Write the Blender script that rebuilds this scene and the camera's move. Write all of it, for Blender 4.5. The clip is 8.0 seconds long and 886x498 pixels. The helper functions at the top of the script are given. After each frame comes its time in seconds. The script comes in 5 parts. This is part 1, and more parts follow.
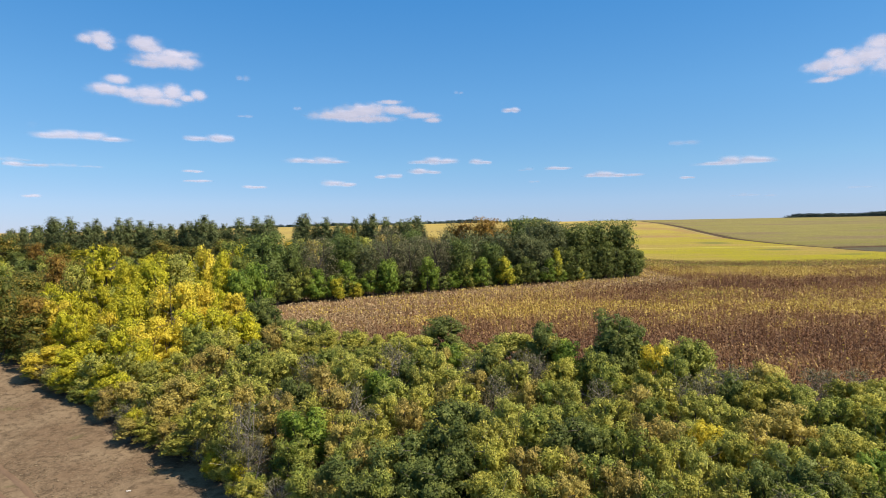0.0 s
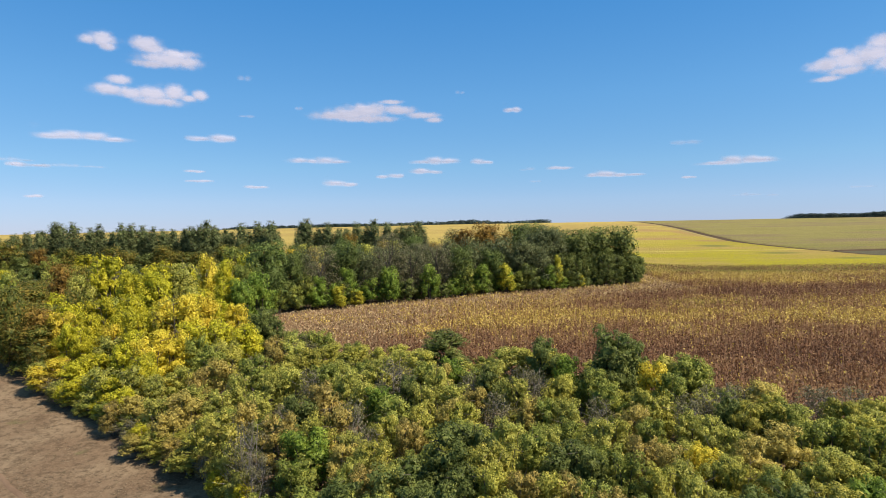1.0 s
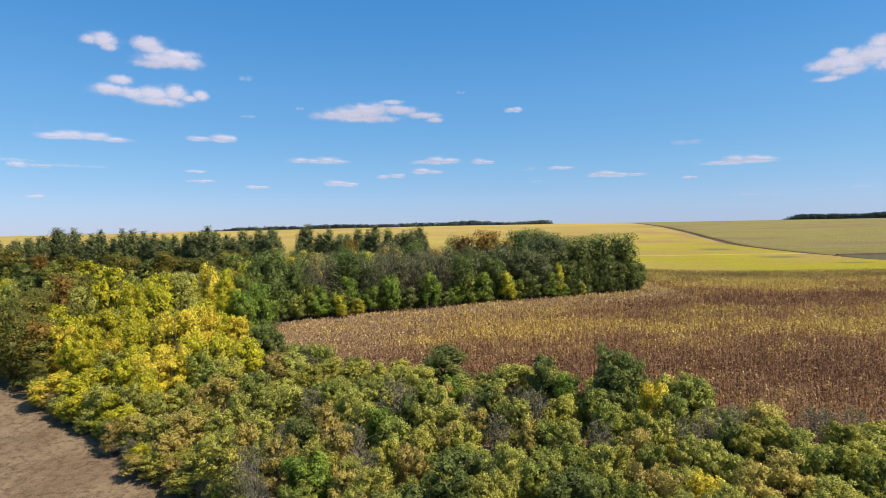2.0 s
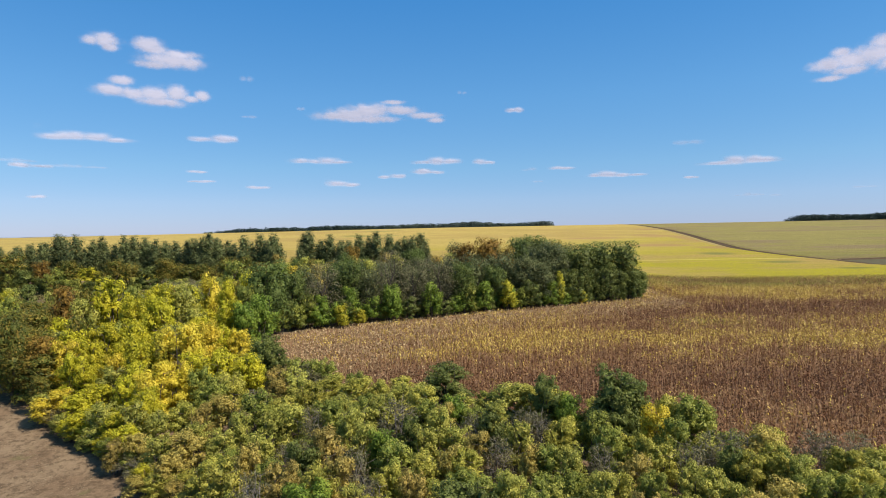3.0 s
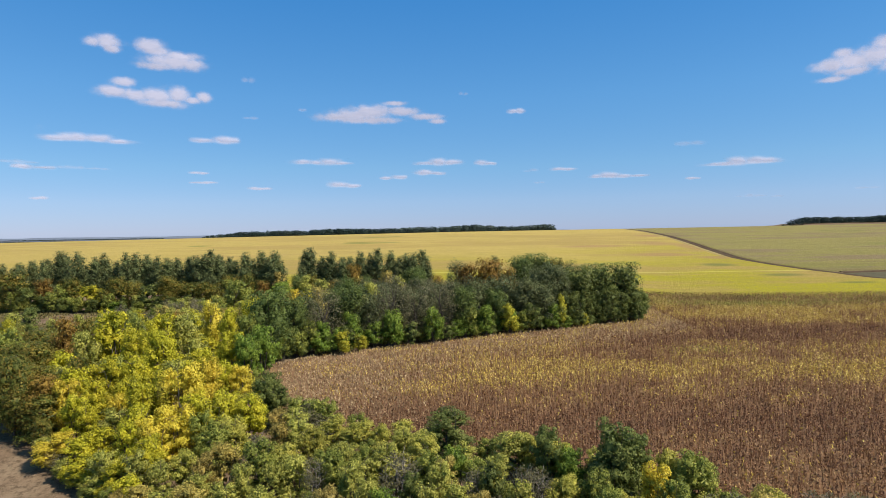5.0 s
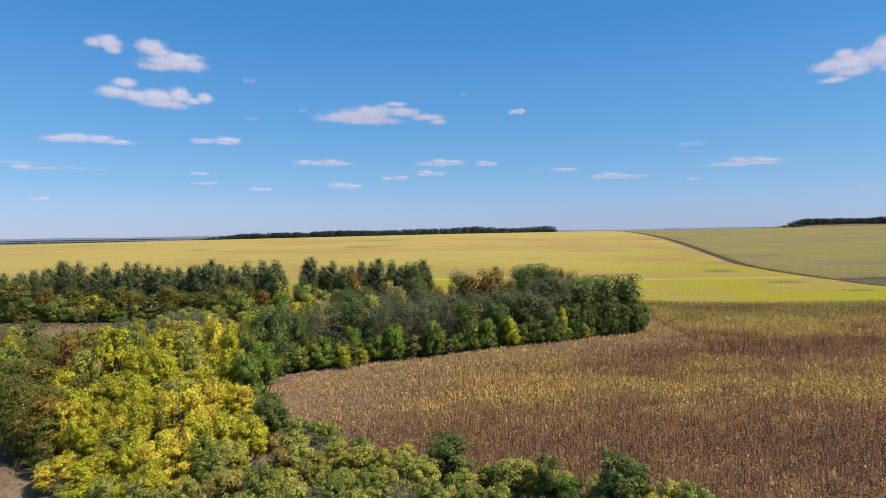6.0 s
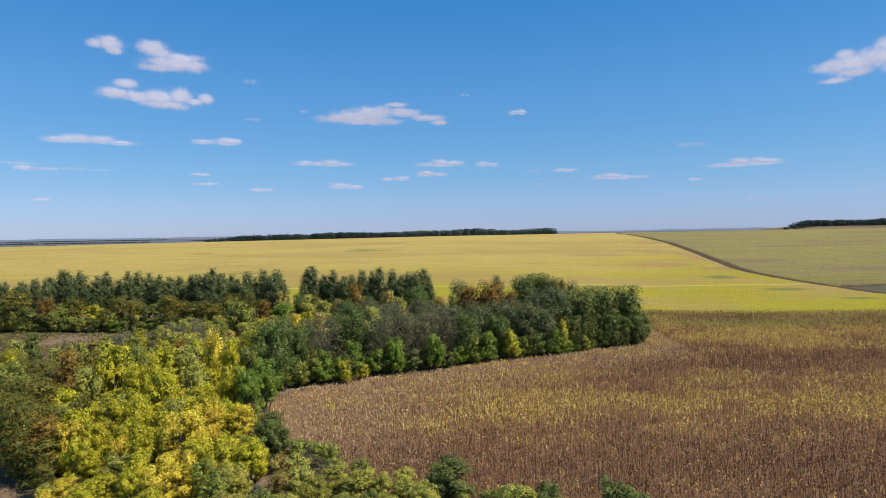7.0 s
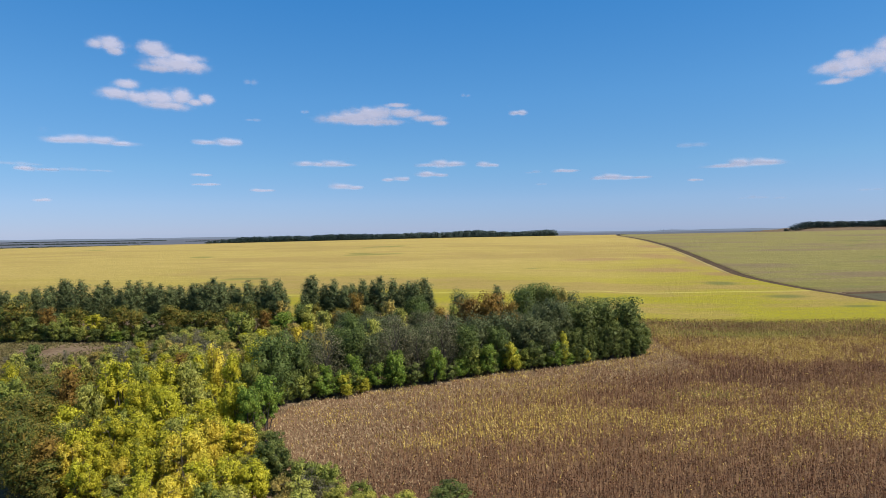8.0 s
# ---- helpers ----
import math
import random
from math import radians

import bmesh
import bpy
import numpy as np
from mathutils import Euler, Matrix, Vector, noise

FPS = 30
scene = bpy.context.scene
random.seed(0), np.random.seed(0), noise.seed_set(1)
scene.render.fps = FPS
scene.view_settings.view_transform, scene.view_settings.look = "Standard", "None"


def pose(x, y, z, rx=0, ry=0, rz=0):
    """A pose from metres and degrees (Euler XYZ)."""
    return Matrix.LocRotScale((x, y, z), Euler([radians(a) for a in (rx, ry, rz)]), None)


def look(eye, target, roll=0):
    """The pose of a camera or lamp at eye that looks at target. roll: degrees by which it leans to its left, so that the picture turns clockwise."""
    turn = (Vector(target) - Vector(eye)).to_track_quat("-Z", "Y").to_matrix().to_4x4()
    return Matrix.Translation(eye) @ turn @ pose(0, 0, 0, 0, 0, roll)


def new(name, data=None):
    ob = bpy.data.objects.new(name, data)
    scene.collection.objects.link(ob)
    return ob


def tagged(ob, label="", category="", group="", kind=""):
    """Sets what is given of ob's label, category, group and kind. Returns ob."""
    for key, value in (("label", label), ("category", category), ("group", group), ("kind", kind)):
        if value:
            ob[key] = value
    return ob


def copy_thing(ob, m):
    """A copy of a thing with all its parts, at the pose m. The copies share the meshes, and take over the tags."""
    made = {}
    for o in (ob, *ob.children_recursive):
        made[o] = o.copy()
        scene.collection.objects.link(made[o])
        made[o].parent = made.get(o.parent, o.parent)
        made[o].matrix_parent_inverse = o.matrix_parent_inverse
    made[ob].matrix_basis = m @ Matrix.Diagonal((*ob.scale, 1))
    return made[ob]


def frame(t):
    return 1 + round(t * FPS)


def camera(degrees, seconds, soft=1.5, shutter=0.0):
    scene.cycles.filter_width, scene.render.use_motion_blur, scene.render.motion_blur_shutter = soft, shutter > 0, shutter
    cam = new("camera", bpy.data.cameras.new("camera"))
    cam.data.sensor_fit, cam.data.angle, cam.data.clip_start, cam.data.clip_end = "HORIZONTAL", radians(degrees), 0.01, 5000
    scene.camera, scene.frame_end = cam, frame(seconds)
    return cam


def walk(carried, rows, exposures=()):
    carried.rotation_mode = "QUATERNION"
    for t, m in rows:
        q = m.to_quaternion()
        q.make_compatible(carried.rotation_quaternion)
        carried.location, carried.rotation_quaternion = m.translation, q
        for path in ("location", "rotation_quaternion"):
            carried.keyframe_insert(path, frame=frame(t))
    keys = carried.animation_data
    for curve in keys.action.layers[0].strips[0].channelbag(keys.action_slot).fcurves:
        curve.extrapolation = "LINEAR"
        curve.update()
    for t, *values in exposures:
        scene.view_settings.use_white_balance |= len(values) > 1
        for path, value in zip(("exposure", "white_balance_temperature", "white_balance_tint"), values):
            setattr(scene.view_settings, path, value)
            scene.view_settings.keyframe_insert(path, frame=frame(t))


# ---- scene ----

# ---------------------------------------------------------------- camera
EYE = 20.0
cam = camera(73.7, 8.0, soft=0.8)
ROWS = [  # seconds, x, y, rise, yaw, pitch, roll
    (0.0, 0.000, 0.000, 0.000, 0.000, -2.000, -0.850),
    (0.5, 0.075, -0.460, 0.766, 0.045, -2.030, -0.875),
    (1.0, 0.124, -0.579, 1.744, 0.143, -2.039, -0.890),
    (1.5, 0.142, -0.531, 2.695, 0.200, -2.055, -0.895),
    (3.0, 0.150, -0.421, 5.721, 0.337, -2.065, -0.922),
    (3.5, 0.191, -0.387, 6.951, 0.396, -2.051, -0.930),
    (4.0, 0.226, -0.345, 8.378, 0.419, -2.044, -0.930),
    (4.5, 0.258, -0.312, 9.713, 0.444, -2.040, -0.930),
    (6.0, 0.300, -0.147, 14.116, 0.577, -2.013, -0.945),
    (6.5, 0.343, -0.124, 15.549, 0.613, -2.006, -0.943),
    (7.0, 0.382, -0.116, 17.028, 0.644, -1.985, -0.940),
    (7.5, 0.392, -0.128, 18.463, 0.672, -1.975, -0.932),
    (8.0, 0.396, -0.135, 20.000, 0.693, -1.973, -0.927),
]
walk(cam, [(t, pose(x, y, EYE + z, 90 + pitch, 0, yaw) @ pose(0, 0, 0, 0, 0, roll)) for t, x, y, z, yaw, pitch, roll in ROWS], [(0.0, 0.70, 6760, 10), (1.5, 0.66, 6690, 10), (3.5, 0.60, 6540, 10), (6.0, 0.50, 6340, 10), (8.0, 0.43, 6220, 10)])

# ---------------------------------------------------------------- sky and sun
SUN_AZ, SUN_EL = 110.0, 50.0  # degrees clockwise from +y, and above the horizon
world = bpy.data.worlds.new("sky")
scene.world = world
world.use_nodes = True
wn = world.node_tree
sky = wn.nodes.new("ShaderNodeTexSky")
sky.sky_type = "NISHITA"
sky.sun_disc = False
sky.sun_elevation, sky.sun_rotation = radians(SUN_EL), radians(SUN_AZ)
sky.altitude, sky.air_density, sky.dust_density, sky.ozone_density = 200, 0.8, 0.0, 5.0
deep = wn.nodes.new("ShaderNodeHueSaturation")
deep.inputs["Saturation"].default_value = 1.05
wn.links.new(sky.outputs[0], deep.inputs["Color"])
even = wn.nodes.new("ShaderNodeMix")
even.data_type = "RGBA"
even.inputs[0].default_value = 0.60
even.inputs[7].default_value = (0.50, 2.15, 4.9, 1)
wn.links.new(deep.outputs[0], even.inputs[6])
# deep blue higher up, paler and a little lavender towards the horizon
way = wn.nodes.new("ShaderNodeTexCoord")
split = wn.nodes.new("ShaderNodeSeparateXYZ")
wn.links.new(way.outputs["Generated"], split.inputs[0])
tint = wn.nodes.new("ShaderNodeValToRGB")
wn.links.new(split.outputs[2], tint.inputs[0])
stops = tint.color_ramp.elements
stops[0].position, stops[0].color = 0.0, (1.0, 0.87, 0.91, 1)
stops[1].position, stops[1].color = 0.40, (0.56, 0.89, 1.01, 1)
# last stop: the unseen upper sky, tinted warm so shadows turn less blue
for at_height, colour in ((0.045, (1.27, 1.03, 0.97, 1)), (0.10, (1.26, 1.12, 0.99, 1)), (0.21, (1.08, 1.10, 1.04, 1)), (0.9, (1.6, 1.08, 0.78, 1))):
    stops.new(at_height).color = colour
tinted = wn.nodes.new("ShaderNodeMix")
tinted.data_type, tinted.blend_type = "RGBA", "MULTIPLY"
tinted.inputs[0].default_value = 1.0
wn.links.new(even.outputs[2], tinted.inputs[6])
wn.links.new(tint.outputs[0], tinted.inputs[7])
wn.links.new(tinted.outputs[2], wn.nodes["Background"].inputs[0])
wn.nodes["Background"].inputs[1].default_value = 0.096
lamp = bpy.data.lights.new("sun", "SUN")
lamp.energy, lamp.angle, lamp.color = 5.0, radians(0.53), (1.0, 0.90, 0.76)
sun = new("sun", lamp)
az, el = radians(SUN_AZ), radians(SUN_EL)
sun.matrix_world = look((0, 0, 200), (-math.sin(az) * math.cos(el), -math.cos(az) * math.cos(el), 200 - math.sin(el)))


# ---------------------------------------------------------------- materials
def shader(name):
    m = bpy.data.materials.new(name)
    m.use_nodes = True
    nt = m.node_tree
    return m, nt, nt.nodes["Principled BSDF"], nt.nodes["Material Output"]


def node(nt, kind, inputs=(), operation="", smoothstep=False):
    n = nt.nodes.new(kind)
    if operation:
        n.operation = operation
    if smoothstep:
        n.interpolation_type = "SMOOTHSTEP"
    for k, v in dict(inputs).items():
        if isinstance(v, bpy.types.NodeSocket):
            nt.links.new(v, n.inputs[k])
        else:
            n.inputs[k].default_value = v
    return n


def mix(nt, fac, a, b, mode="MIX"):
    n = nt.nodes.new("ShaderNodeMix")
    n.data_type, n.blend_type, n.clamp_factor = "RGBA", mode, True
    for i, v in ((0, fac), (6, a), (7, b)):
        if isinstance(v, bpy.types.NodeSocket):
            nt.links.new(v, n.inputs[i])
        elif isinstance(v, (int, float)):
            n.inputs[i].default_value = v
        else:
            n.inputs[i].default_value = (*v, 1)
    return n.outputs[2]


def ramp(nt, value, lo, hi):
    n = node(nt, "ShaderNodeMapRange", {0: value, 1: lo, 2: hi}, smoothstep=True)
    return n.outputs[0]


def math_node(nt, op, a, b=0.0):
    return node(nt, "ShaderNodeMath", {0: a, 1: b}, operation=op).outputs[0]


def place(nt, sx=1.0, sy=1.0, sz=1.0, turn=0.0):
    geo = nt.nodes.new("ShaderNodeNewGeometry")
    mp = node(nt, "ShaderNodeMapping", {0: geo.outputs["Position"], 2: (0, 0, radians(turn)), 3: (sx, sy, sz)})
    return mp.outputs[0]


def fuzz(nt, vec, scale, detail=4.0, rough=0.55):
    return node(nt, "ShaderNodeTexNoise", {"Vector": vec, "Scale": scale, "Detail": detail, "Roughness": rough}).outputs[0]


def bump(nt, height, strength, dist, bsdf):
    b = node(nt, "ShaderNodeBump", {"Height": height, "Strength": strength, "Distance": dist})
    nt.links.new(b.outputs[0], bsdf.inputs["Normal"])


def leaf_material(name, colours, translucent=0.40, spread=0.06, grain=0.42):
    """Leaves: three tones picked leaf by leaf, drifting from branch to branch and from tree to tree."""
    m, nt, bsdf, out = shader(name)
    geo = nt.nodes.new("ShaderNodeNewGeometry")
    info = nt.nodes.new("ShaderNodeObjectInfo")
    tc = nt.nodes.new("ShaderNodeTexCoord")
    drift = fuzz(nt, tc.outputs["Object"], 0.8, 2.0)
    island = geo.outputs["Random Per Island"]
    k = math_node(nt, "ADD", math_node(nt, "MULTIPLY", island, grain), math_node(nt, "MULTIPLY", ramp(nt, drift, 0.3, 0.7), 1.1 - grain))
    k = math_node(nt, "ADD", k, math_node(nt, "MULTIPLY", math_node(nt, "SUBTRACT", info.outputs["Random"], 0.5), 0.3))
    cr = nt.nodes.new("ShaderNodeValToRGB")
    nt.links.new(k, cr.inputs[0])
    e = cr.color_ramp.elements
    e[0].position, e[0].color = 0.2, (*colours[0], 1)
    e[1].position, e[1].color = 0.85, (*colours[2], 1)
    mid = e.new(0.5)
    mid.color = (*colours[1], 1)
    hsv = node(nt, "ShaderNodeHueSaturation", {"Color": cr.outputs[0]})
    nt.links.new(node(nt, "ShaderNodeMapRange", {0: info.outputs["Random"], 3: 0.5 - spread * 0.12, 4: 0.5 + spread * 0.12}).outputs[0], hsv.inputs["Hue"])
    nt.links.new(node(nt, "ShaderNodeMapRange", {0: island, 3: 0.88, 4: 1.12}).outputs[0], hsv.inputs["Value"])
    nt.links.new(hsv.outputs[0], bsdf.inputs["Base Color"])
    bsdf.inputs["Roughness"].default_value = 0.5
    bsdf.inputs["Specular IOR Level"].default_value = 0.14
    tr = node(nt, "ShaderNodeBsdfTranslucent", {0: hsv.outputs[0]})
    ms = node(nt, "ShaderNodeMixShader", {0: translucent, 1: bsdf.outputs[0], 2: tr.outputs[0]})
    nt.links.new(ms.outputs[0], out.inputs[0])
    return m


def bark_material(name, dark, light):
    m, nt, bsdf, out = shader(name)
    tc = nt.nodes.new("ShaderNodeTexCoord")
    v = node(nt, "ShaderNodeMapping", {0: tc.outputs["Object"], 3: (6, 6, 1.2)}).outputs[0]
    n = fuzz(nt, v, 2.5, 5)
    nt.links.new(mix(nt, ramp(nt, n, 0.3, 0.7), dark, light), bsdf.inputs["Base Color"])
    bsdf.inputs["Roughness"].default_value = 0.9
    bump(nt, n, 0.6, 0.03, bsdf)
    return m


OLIVE = leaf_material("olive_leaves", ((0.19, 0.212, 0.046), (0.325, 0.333, 0.069), (0.475, 0.44, 0.105)), grain=0.5)
GREEN = leaf_material("green_leaves", ((0.13, 0.165, 0.035), (0.225, 0.258, 0.053), (0.345, 0.35, 0.073)))
BRIGHT = leaf_material("bright_green_leaves", ((0.095, 0.158, 0.026), (0.168, 0.247, 0.037), (0.263, 0.336, 0.053)))
LIME = leaf_material("yellow_green_leaves", ((0.26, 0.265, 0.023), (0.43, 0.41, 0.031), (0.58, 0.51, 0.044)))
MOSS = leaf_material("pale_olive_leaves", ((0.218, 0.227, 0.044), (0.348, 0.336, 0.062), (0.48, 0.43, 0.092)), grain=0.5)
YELLOW = leaf_material("yellow_leaves", ((0.41, 0.348, 0.036), (0.60, 0.488, 0.05), (0.72, 0.592, 0.082)))
OCHRE = leaf_material("ochre_leaves", ((0.235, 0.20, 0.055), (0.375, 0.30, 0.08), (0.50, 0.395, 0.11)))
DARK = leaf_material("dark_green_leaves", ((0.084, 0.108, 0.03), (0.134, 0.166, 0.045), (0.2, 0.224, 0.06)), grain=0.26)
GREYGREEN = leaf_material("grey_green_leaves", ((0.078, 0.096, 0.04), (0.12, 0.14, 0.058), (0.17, 0.184, 0.08)), grain=0.26)
BROWNISH = leaf_material("thin_brown_leaves", ((0.122, 0.114, 0.06), (0.168, 0.156, 0.081), (0.225, 0.208, 0.11)), grain=0.26)
RUSSET = leaf_material("russet_leaves", ((0.15, 0.096, 0.025), (0.245, 0.15, 0.034), (0.34, 0.22, 0.048)))
MAPLE = leaf_material("maple_leaves", ((0.08, 0.108, 0.026), (0.145, 0.156, 0.032), (0.275, 0.2, 0.042)))
NEEDLE = leaf_material("pine_needles", ((0.075, 0.098, 0.04), (0.115, 0.14, 0.053), (0.165, 0.187, 0.07)), 0.25, grain=0.25)
GROVEGREEN = leaf_material("grove_leaves", ((0.072, 0.104, 0.03), (0.115, 0.155, 0.041), (0.165, 0.205, 0.055)), grain=0.26)
LEMON = leaf_material("lemon_leaves", ((0.28, 0.27, 0.03), (0.42, 0.40, 0.04), (0.55, 0.50, 0.06)))
# far woods: dark leaf tones with the blue of distant haze painted in
HAZED_LEAF = leaf_material("hazed_wood_leaves", ((0.024, 0.04, 0.038), (0.036, 0.056, 0.048), (0.054, 0.075, 0.056)), 0.1, grain=0.2)
GREYBARK = bark_material("grey_bark", (0.12, 0.10, 0.085), (0.34, 0.305, 0.27))
DARKBARK = bark_material("dark_bark", (0.035, 0.028, 0.022), (0.11, 0.09, 0.07))
PINEBARK = bark_material("pine_bark", (0.07, 0.04, 0.025), (0.24, 0.12, 0.06))


def ground_material():
    """Dry trampled grass over bare earth, brown leaf litter where the woods stand."""
    m, nt, bsdf, out = shader("dry_grass_and_earth")
    p = place(nt)
    n1, n2, n3 = fuzz(nt, p, 0.15, 5), fuzz(nt, p, 1.1, 6, 0.75), fuzz(nt, p, 5.0, 4, 0.75)
    c = mix(nt, ramp(nt, n1, 0.35, 0.65), (0.145, 0.098, 0.062), (0.20, 0.145, 0.093))
    c = mix(nt, math_node(nt, "MULTIPLY", ramp(nt, n2, 0.44, 0.64), 0.8), c, (0.075, 0.052, 0.033))
    c = mix(nt, math_node(nt, "MULTIPLY", ramp(nt, n3, 0.5, 0.75), 0.5), c, (0.29, 0.22, 0.145))
    c = mix(nt, math_node(nt, "MULTIPLY", ramp(nt, fuzz(nt, p, 0.35, 3), 0.62, 0.75), 0.5), c, (0.10, 0.10, 0.04))
    nt.links.new(c, bsdf.inputs["Base Color"])
    bsdf.inputs["Roughness"].default_value = 0.95
    bsdf.inputs["Specular IOR Level"].default_value = 0.03
    bump(nt, n2, 0.8, 0.15, bsdf)
    return m


def soil_material(name, a, b, c):
    m, nt, bsdf, out = shader(name)
    p = place(nt)
    n1, n2 = fuzz(nt, p, 0.25, 5), fuzz(nt, p, 4.0, 5, 0.7)
    col = mix(nt, ramp(nt, n1, 0.35, 0.65), a, b)
    col = mix(nt, math_node(nt, "MULTIPLY", ramp(nt, n2, 0.5, 0.7), 0.6), col, c)
    nt.links.new(col, bsdf.inputs["Base Color"])
    bsdf.inputs["Roughness"].default_value = 0.95
    bsdf.inputs["Specular IOR Level"].default_value = 0.03
    bump(nt, n2, 0.7, 0.1, bsdf)
    return m


def crop_material(name, near, far, warm, dark, green_spots=(), brown_spots=(), pale_line=None, eastern=0.0):
    """Ripening low crop: greener by its lower edge, golden up the slope, browner drifts, drill lines and a rough top."""
    m, nt, bsdf, out = shader(name)
    p = place(nt)
    wide = place(nt, 0.28, 1.0, 1.0, 4)
    x, y = node(nt, "ShaderNodeSeparateXYZ", {0: p}).outputs[:2]
    n1, n2 = fuzz(nt, wide, 0.009, 4, 0.6), fuzz(nt, wide, 0.022, 5, 0.65)
    n3, n4 = fuzz(nt, place(nt, 1.0, 0.45, 1, 4), 1.3, 5, 0.8), fuzz(nt, place(nt, 0.08, 1.0, 1, 4), 0.3, 4, 0.7)
    ripe = math_node(nt, "ADD", math_node(nt, "MULTIPLY", y, 0.004), math_node(nt, "MULTIPLY", n1, 1.6))
    ripe = math_node(nt, "SUBTRACT", ripe, math_node(nt, "MULTIPLY", ramp(nt, x, 40.0, 190.0), eastern))  # the eastern side ripens later
    c = mix(nt, ramp(nt, ripe, 1.65, 2.4), near, far)
    c = mix(nt, math_node(nt, "MULTIPLY", ramp(nt, n2, 0.47, 0.61), 0.85), c, warm)
    c = mix(nt, math_node(nt, "MULTIPLY", ramp(nt, n4, 0.44, 0.64), 0.22), c, dark)
    c = mix(nt, math_node(nt, "MULTIPLY", ramp(nt, n3, 0.40, 0.60), 0.7), c, dark)
    c = mix(nt, math_node(nt, "MULTIPLY", ramp(nt, fuzz(nt, place(nt, 0.5, 1.0, 1.0, -3), 0.02, 2), 0.67, 0.71), 0.6), c, (0.13, 0.16, 0.045))
    n5 = fuzz(nt, place(nt, 0.12, 1.0, 1, 4), 0.2, 4, 0.75)
    c = mix(nt, math_node(nt, "MULTIPLY", ramp(nt, n5, 0.46, 0.62), 0.25), c, dark)
    for (gx, gy, rx, ry), tone in [(g, (0.12, 0.14, 0.05)) for g in green_spots] + [(b, (0.30, 0.185, 0.09)) for b in brown_spots]:  # weedy and worn spots in the crop
        v = node(nt, "ShaderNodeMapping", {0: p, 1: (-gx / rx, -gy / ry, 0), 3: (1 / rx, 1 / ry, 0)}).outputs[0]
        far_off = math_node(nt, "ADD", node(nt, "ShaderNodeVectorMath", {0: v}, "LENGTH").outputs["Value"], math_node(nt, "MULTIPLY", n3, 0.8))
        c = mix(nt, math_node(nt, "MULTIPLY", math_node(nt, "SUBTRACT", 1.0, ramp(nt, far_off, 0.7, 1.6)), 0.7), c, tone)
    if pale_line:  # one paler sown row across the field
        off = math_node(nt, "ABSOLUTE", math_node(nt, "SUBTRACT", math_node(nt, "ADD", y, math_node(nt, "MULTIPLY", n2, 5.0)), pale_line))
        c = mix(nt, math_node(nt, "MULTIPLY", math_node(nt, "SUBTRACT", 1.0, ramp(nt, off, 0.5, 1.8)), 0.45), c, (0.60, 0.53, 0.14))
    nt.links.new(c, bsdf.inputs["Base Color"])
    bsdf.inputs["Roughness"].default_value = 0.9
    bsdf.inputs["Specular IOR Level"].default_value = 0.03
    bump(nt, n3, 1.0, 0.8, bsdf)
    return m


GROUND = ground_material()
FIELDSOIL = soil_material("field_soil", (0.15, 0.087, 0.049), (0.19, 0.115, 0.065), (0.25, 0.165, 0.095))
TRACKSOIL = soil_material("track_soil", (0.06, 0.042, 0.027), (0.085, 0.06, 0.038), (0.13, 0.095, 0.06))
ROADSOIL = soil_material("road_soil", (0.145, 0.095, 0.063), (0.18, 0.122, 0.082), (0.11, 0.073, 0.048))
CORNERSOIL = soil_material("corner_soil", (0.075, 0.07, 0.045), (0.10, 0.088, 0.055), (0.06, 0.07, 0.035))
VERGE = soil_material("pale_stubble", (0.26, 0.20, 0.08), (0.31, 0.24, 0.095), (0.22, 0.165, 0.07))
GOLDCROP = crop_material("gold_crop", (0.345, 0.318, 0.016), (0.495, 0.365, 0.118), (0.38, 0.258, 0.10), (0.25, 0.20, 0.05), ((134, 293, 10, 8), (142.5, 251.5, 11, 5), (157, 227, 9, 3)), ((164, 400, 10, 40), (150, 430, 16, 20), (176, 520, 14, 18), (128, 352, 22, 14), (104, 415, 30, 12), (150, 330, 14, 12)), 268.5, 0.45)
DULLCROP = crop_material("dull_crop", (0.245, 0.232, 0.05), (0.295, 0.255, 0.085), (0.245, 0.165, 0.115), (0.135, 0.12, 0.048))


# ---------------------------------------------------------------- small mesh helpers
def smooth(a, b, x):
    k = np.clip((np.asarray(x, float) - a) / (b - a), 0, 1)
    return k * k * (3 - 2 * k)


PROFILE_Y = (-400, 0, 30, 54, 75, 92, 110, 120, 130, 148, 200, 260, 330, 420, 520, 620, 720, 820, 920, 1020, 1120, 1250, 1600, 2500, 6000)
PROFILE_Z = (-4, -2, -0.8, 0, 2.4, 4.1, 4.6, 5.2, 5.8, 6.4, 7.4, 10.2, 13.2, 16.8, 20.7, 24.1, 25.4, 24.9, 24.2, 23.7, 22.1, 17, 6, -10, -14)


def ground_z(x, y):
    """The lie of the land: a slope that rises from the wood's edge to a broad far ridge, lower to the west, with a dip east of the grove."""
    x, y = np.asarray(x, float), np.asarray(y, float)
    reach = np.maximum(6, np.abs(y) * 0.06)
    z = np.mean([np.interp(y + k * reach, PROFILE_Y, PROFILE_Z) for k in (-1, -0.5, 0, 0.5, 1)], axis=0)
    z = z + 2.4 * smooth(-26, 4, x) * smooth(-5, 20, y) * (1 - smooth(58, 90, y))
    z = z - 1.4 * smooth(62, 90, x) * smooth(150, 190, y) * (1 - smooth(340, 470, y))
    z = z + 16 * smooth(775, 840, x) * smooth(1330, 1400, y) * (1 - smooth(1500, 1900, y))  # a wooded hilltop
    return z + (0.0085 * np.minimum(x, 0) + 0.0026 * np.maximum(x, 0)) * smooth(250, 800, y) * (1 - smooth(1200, 2500, y))


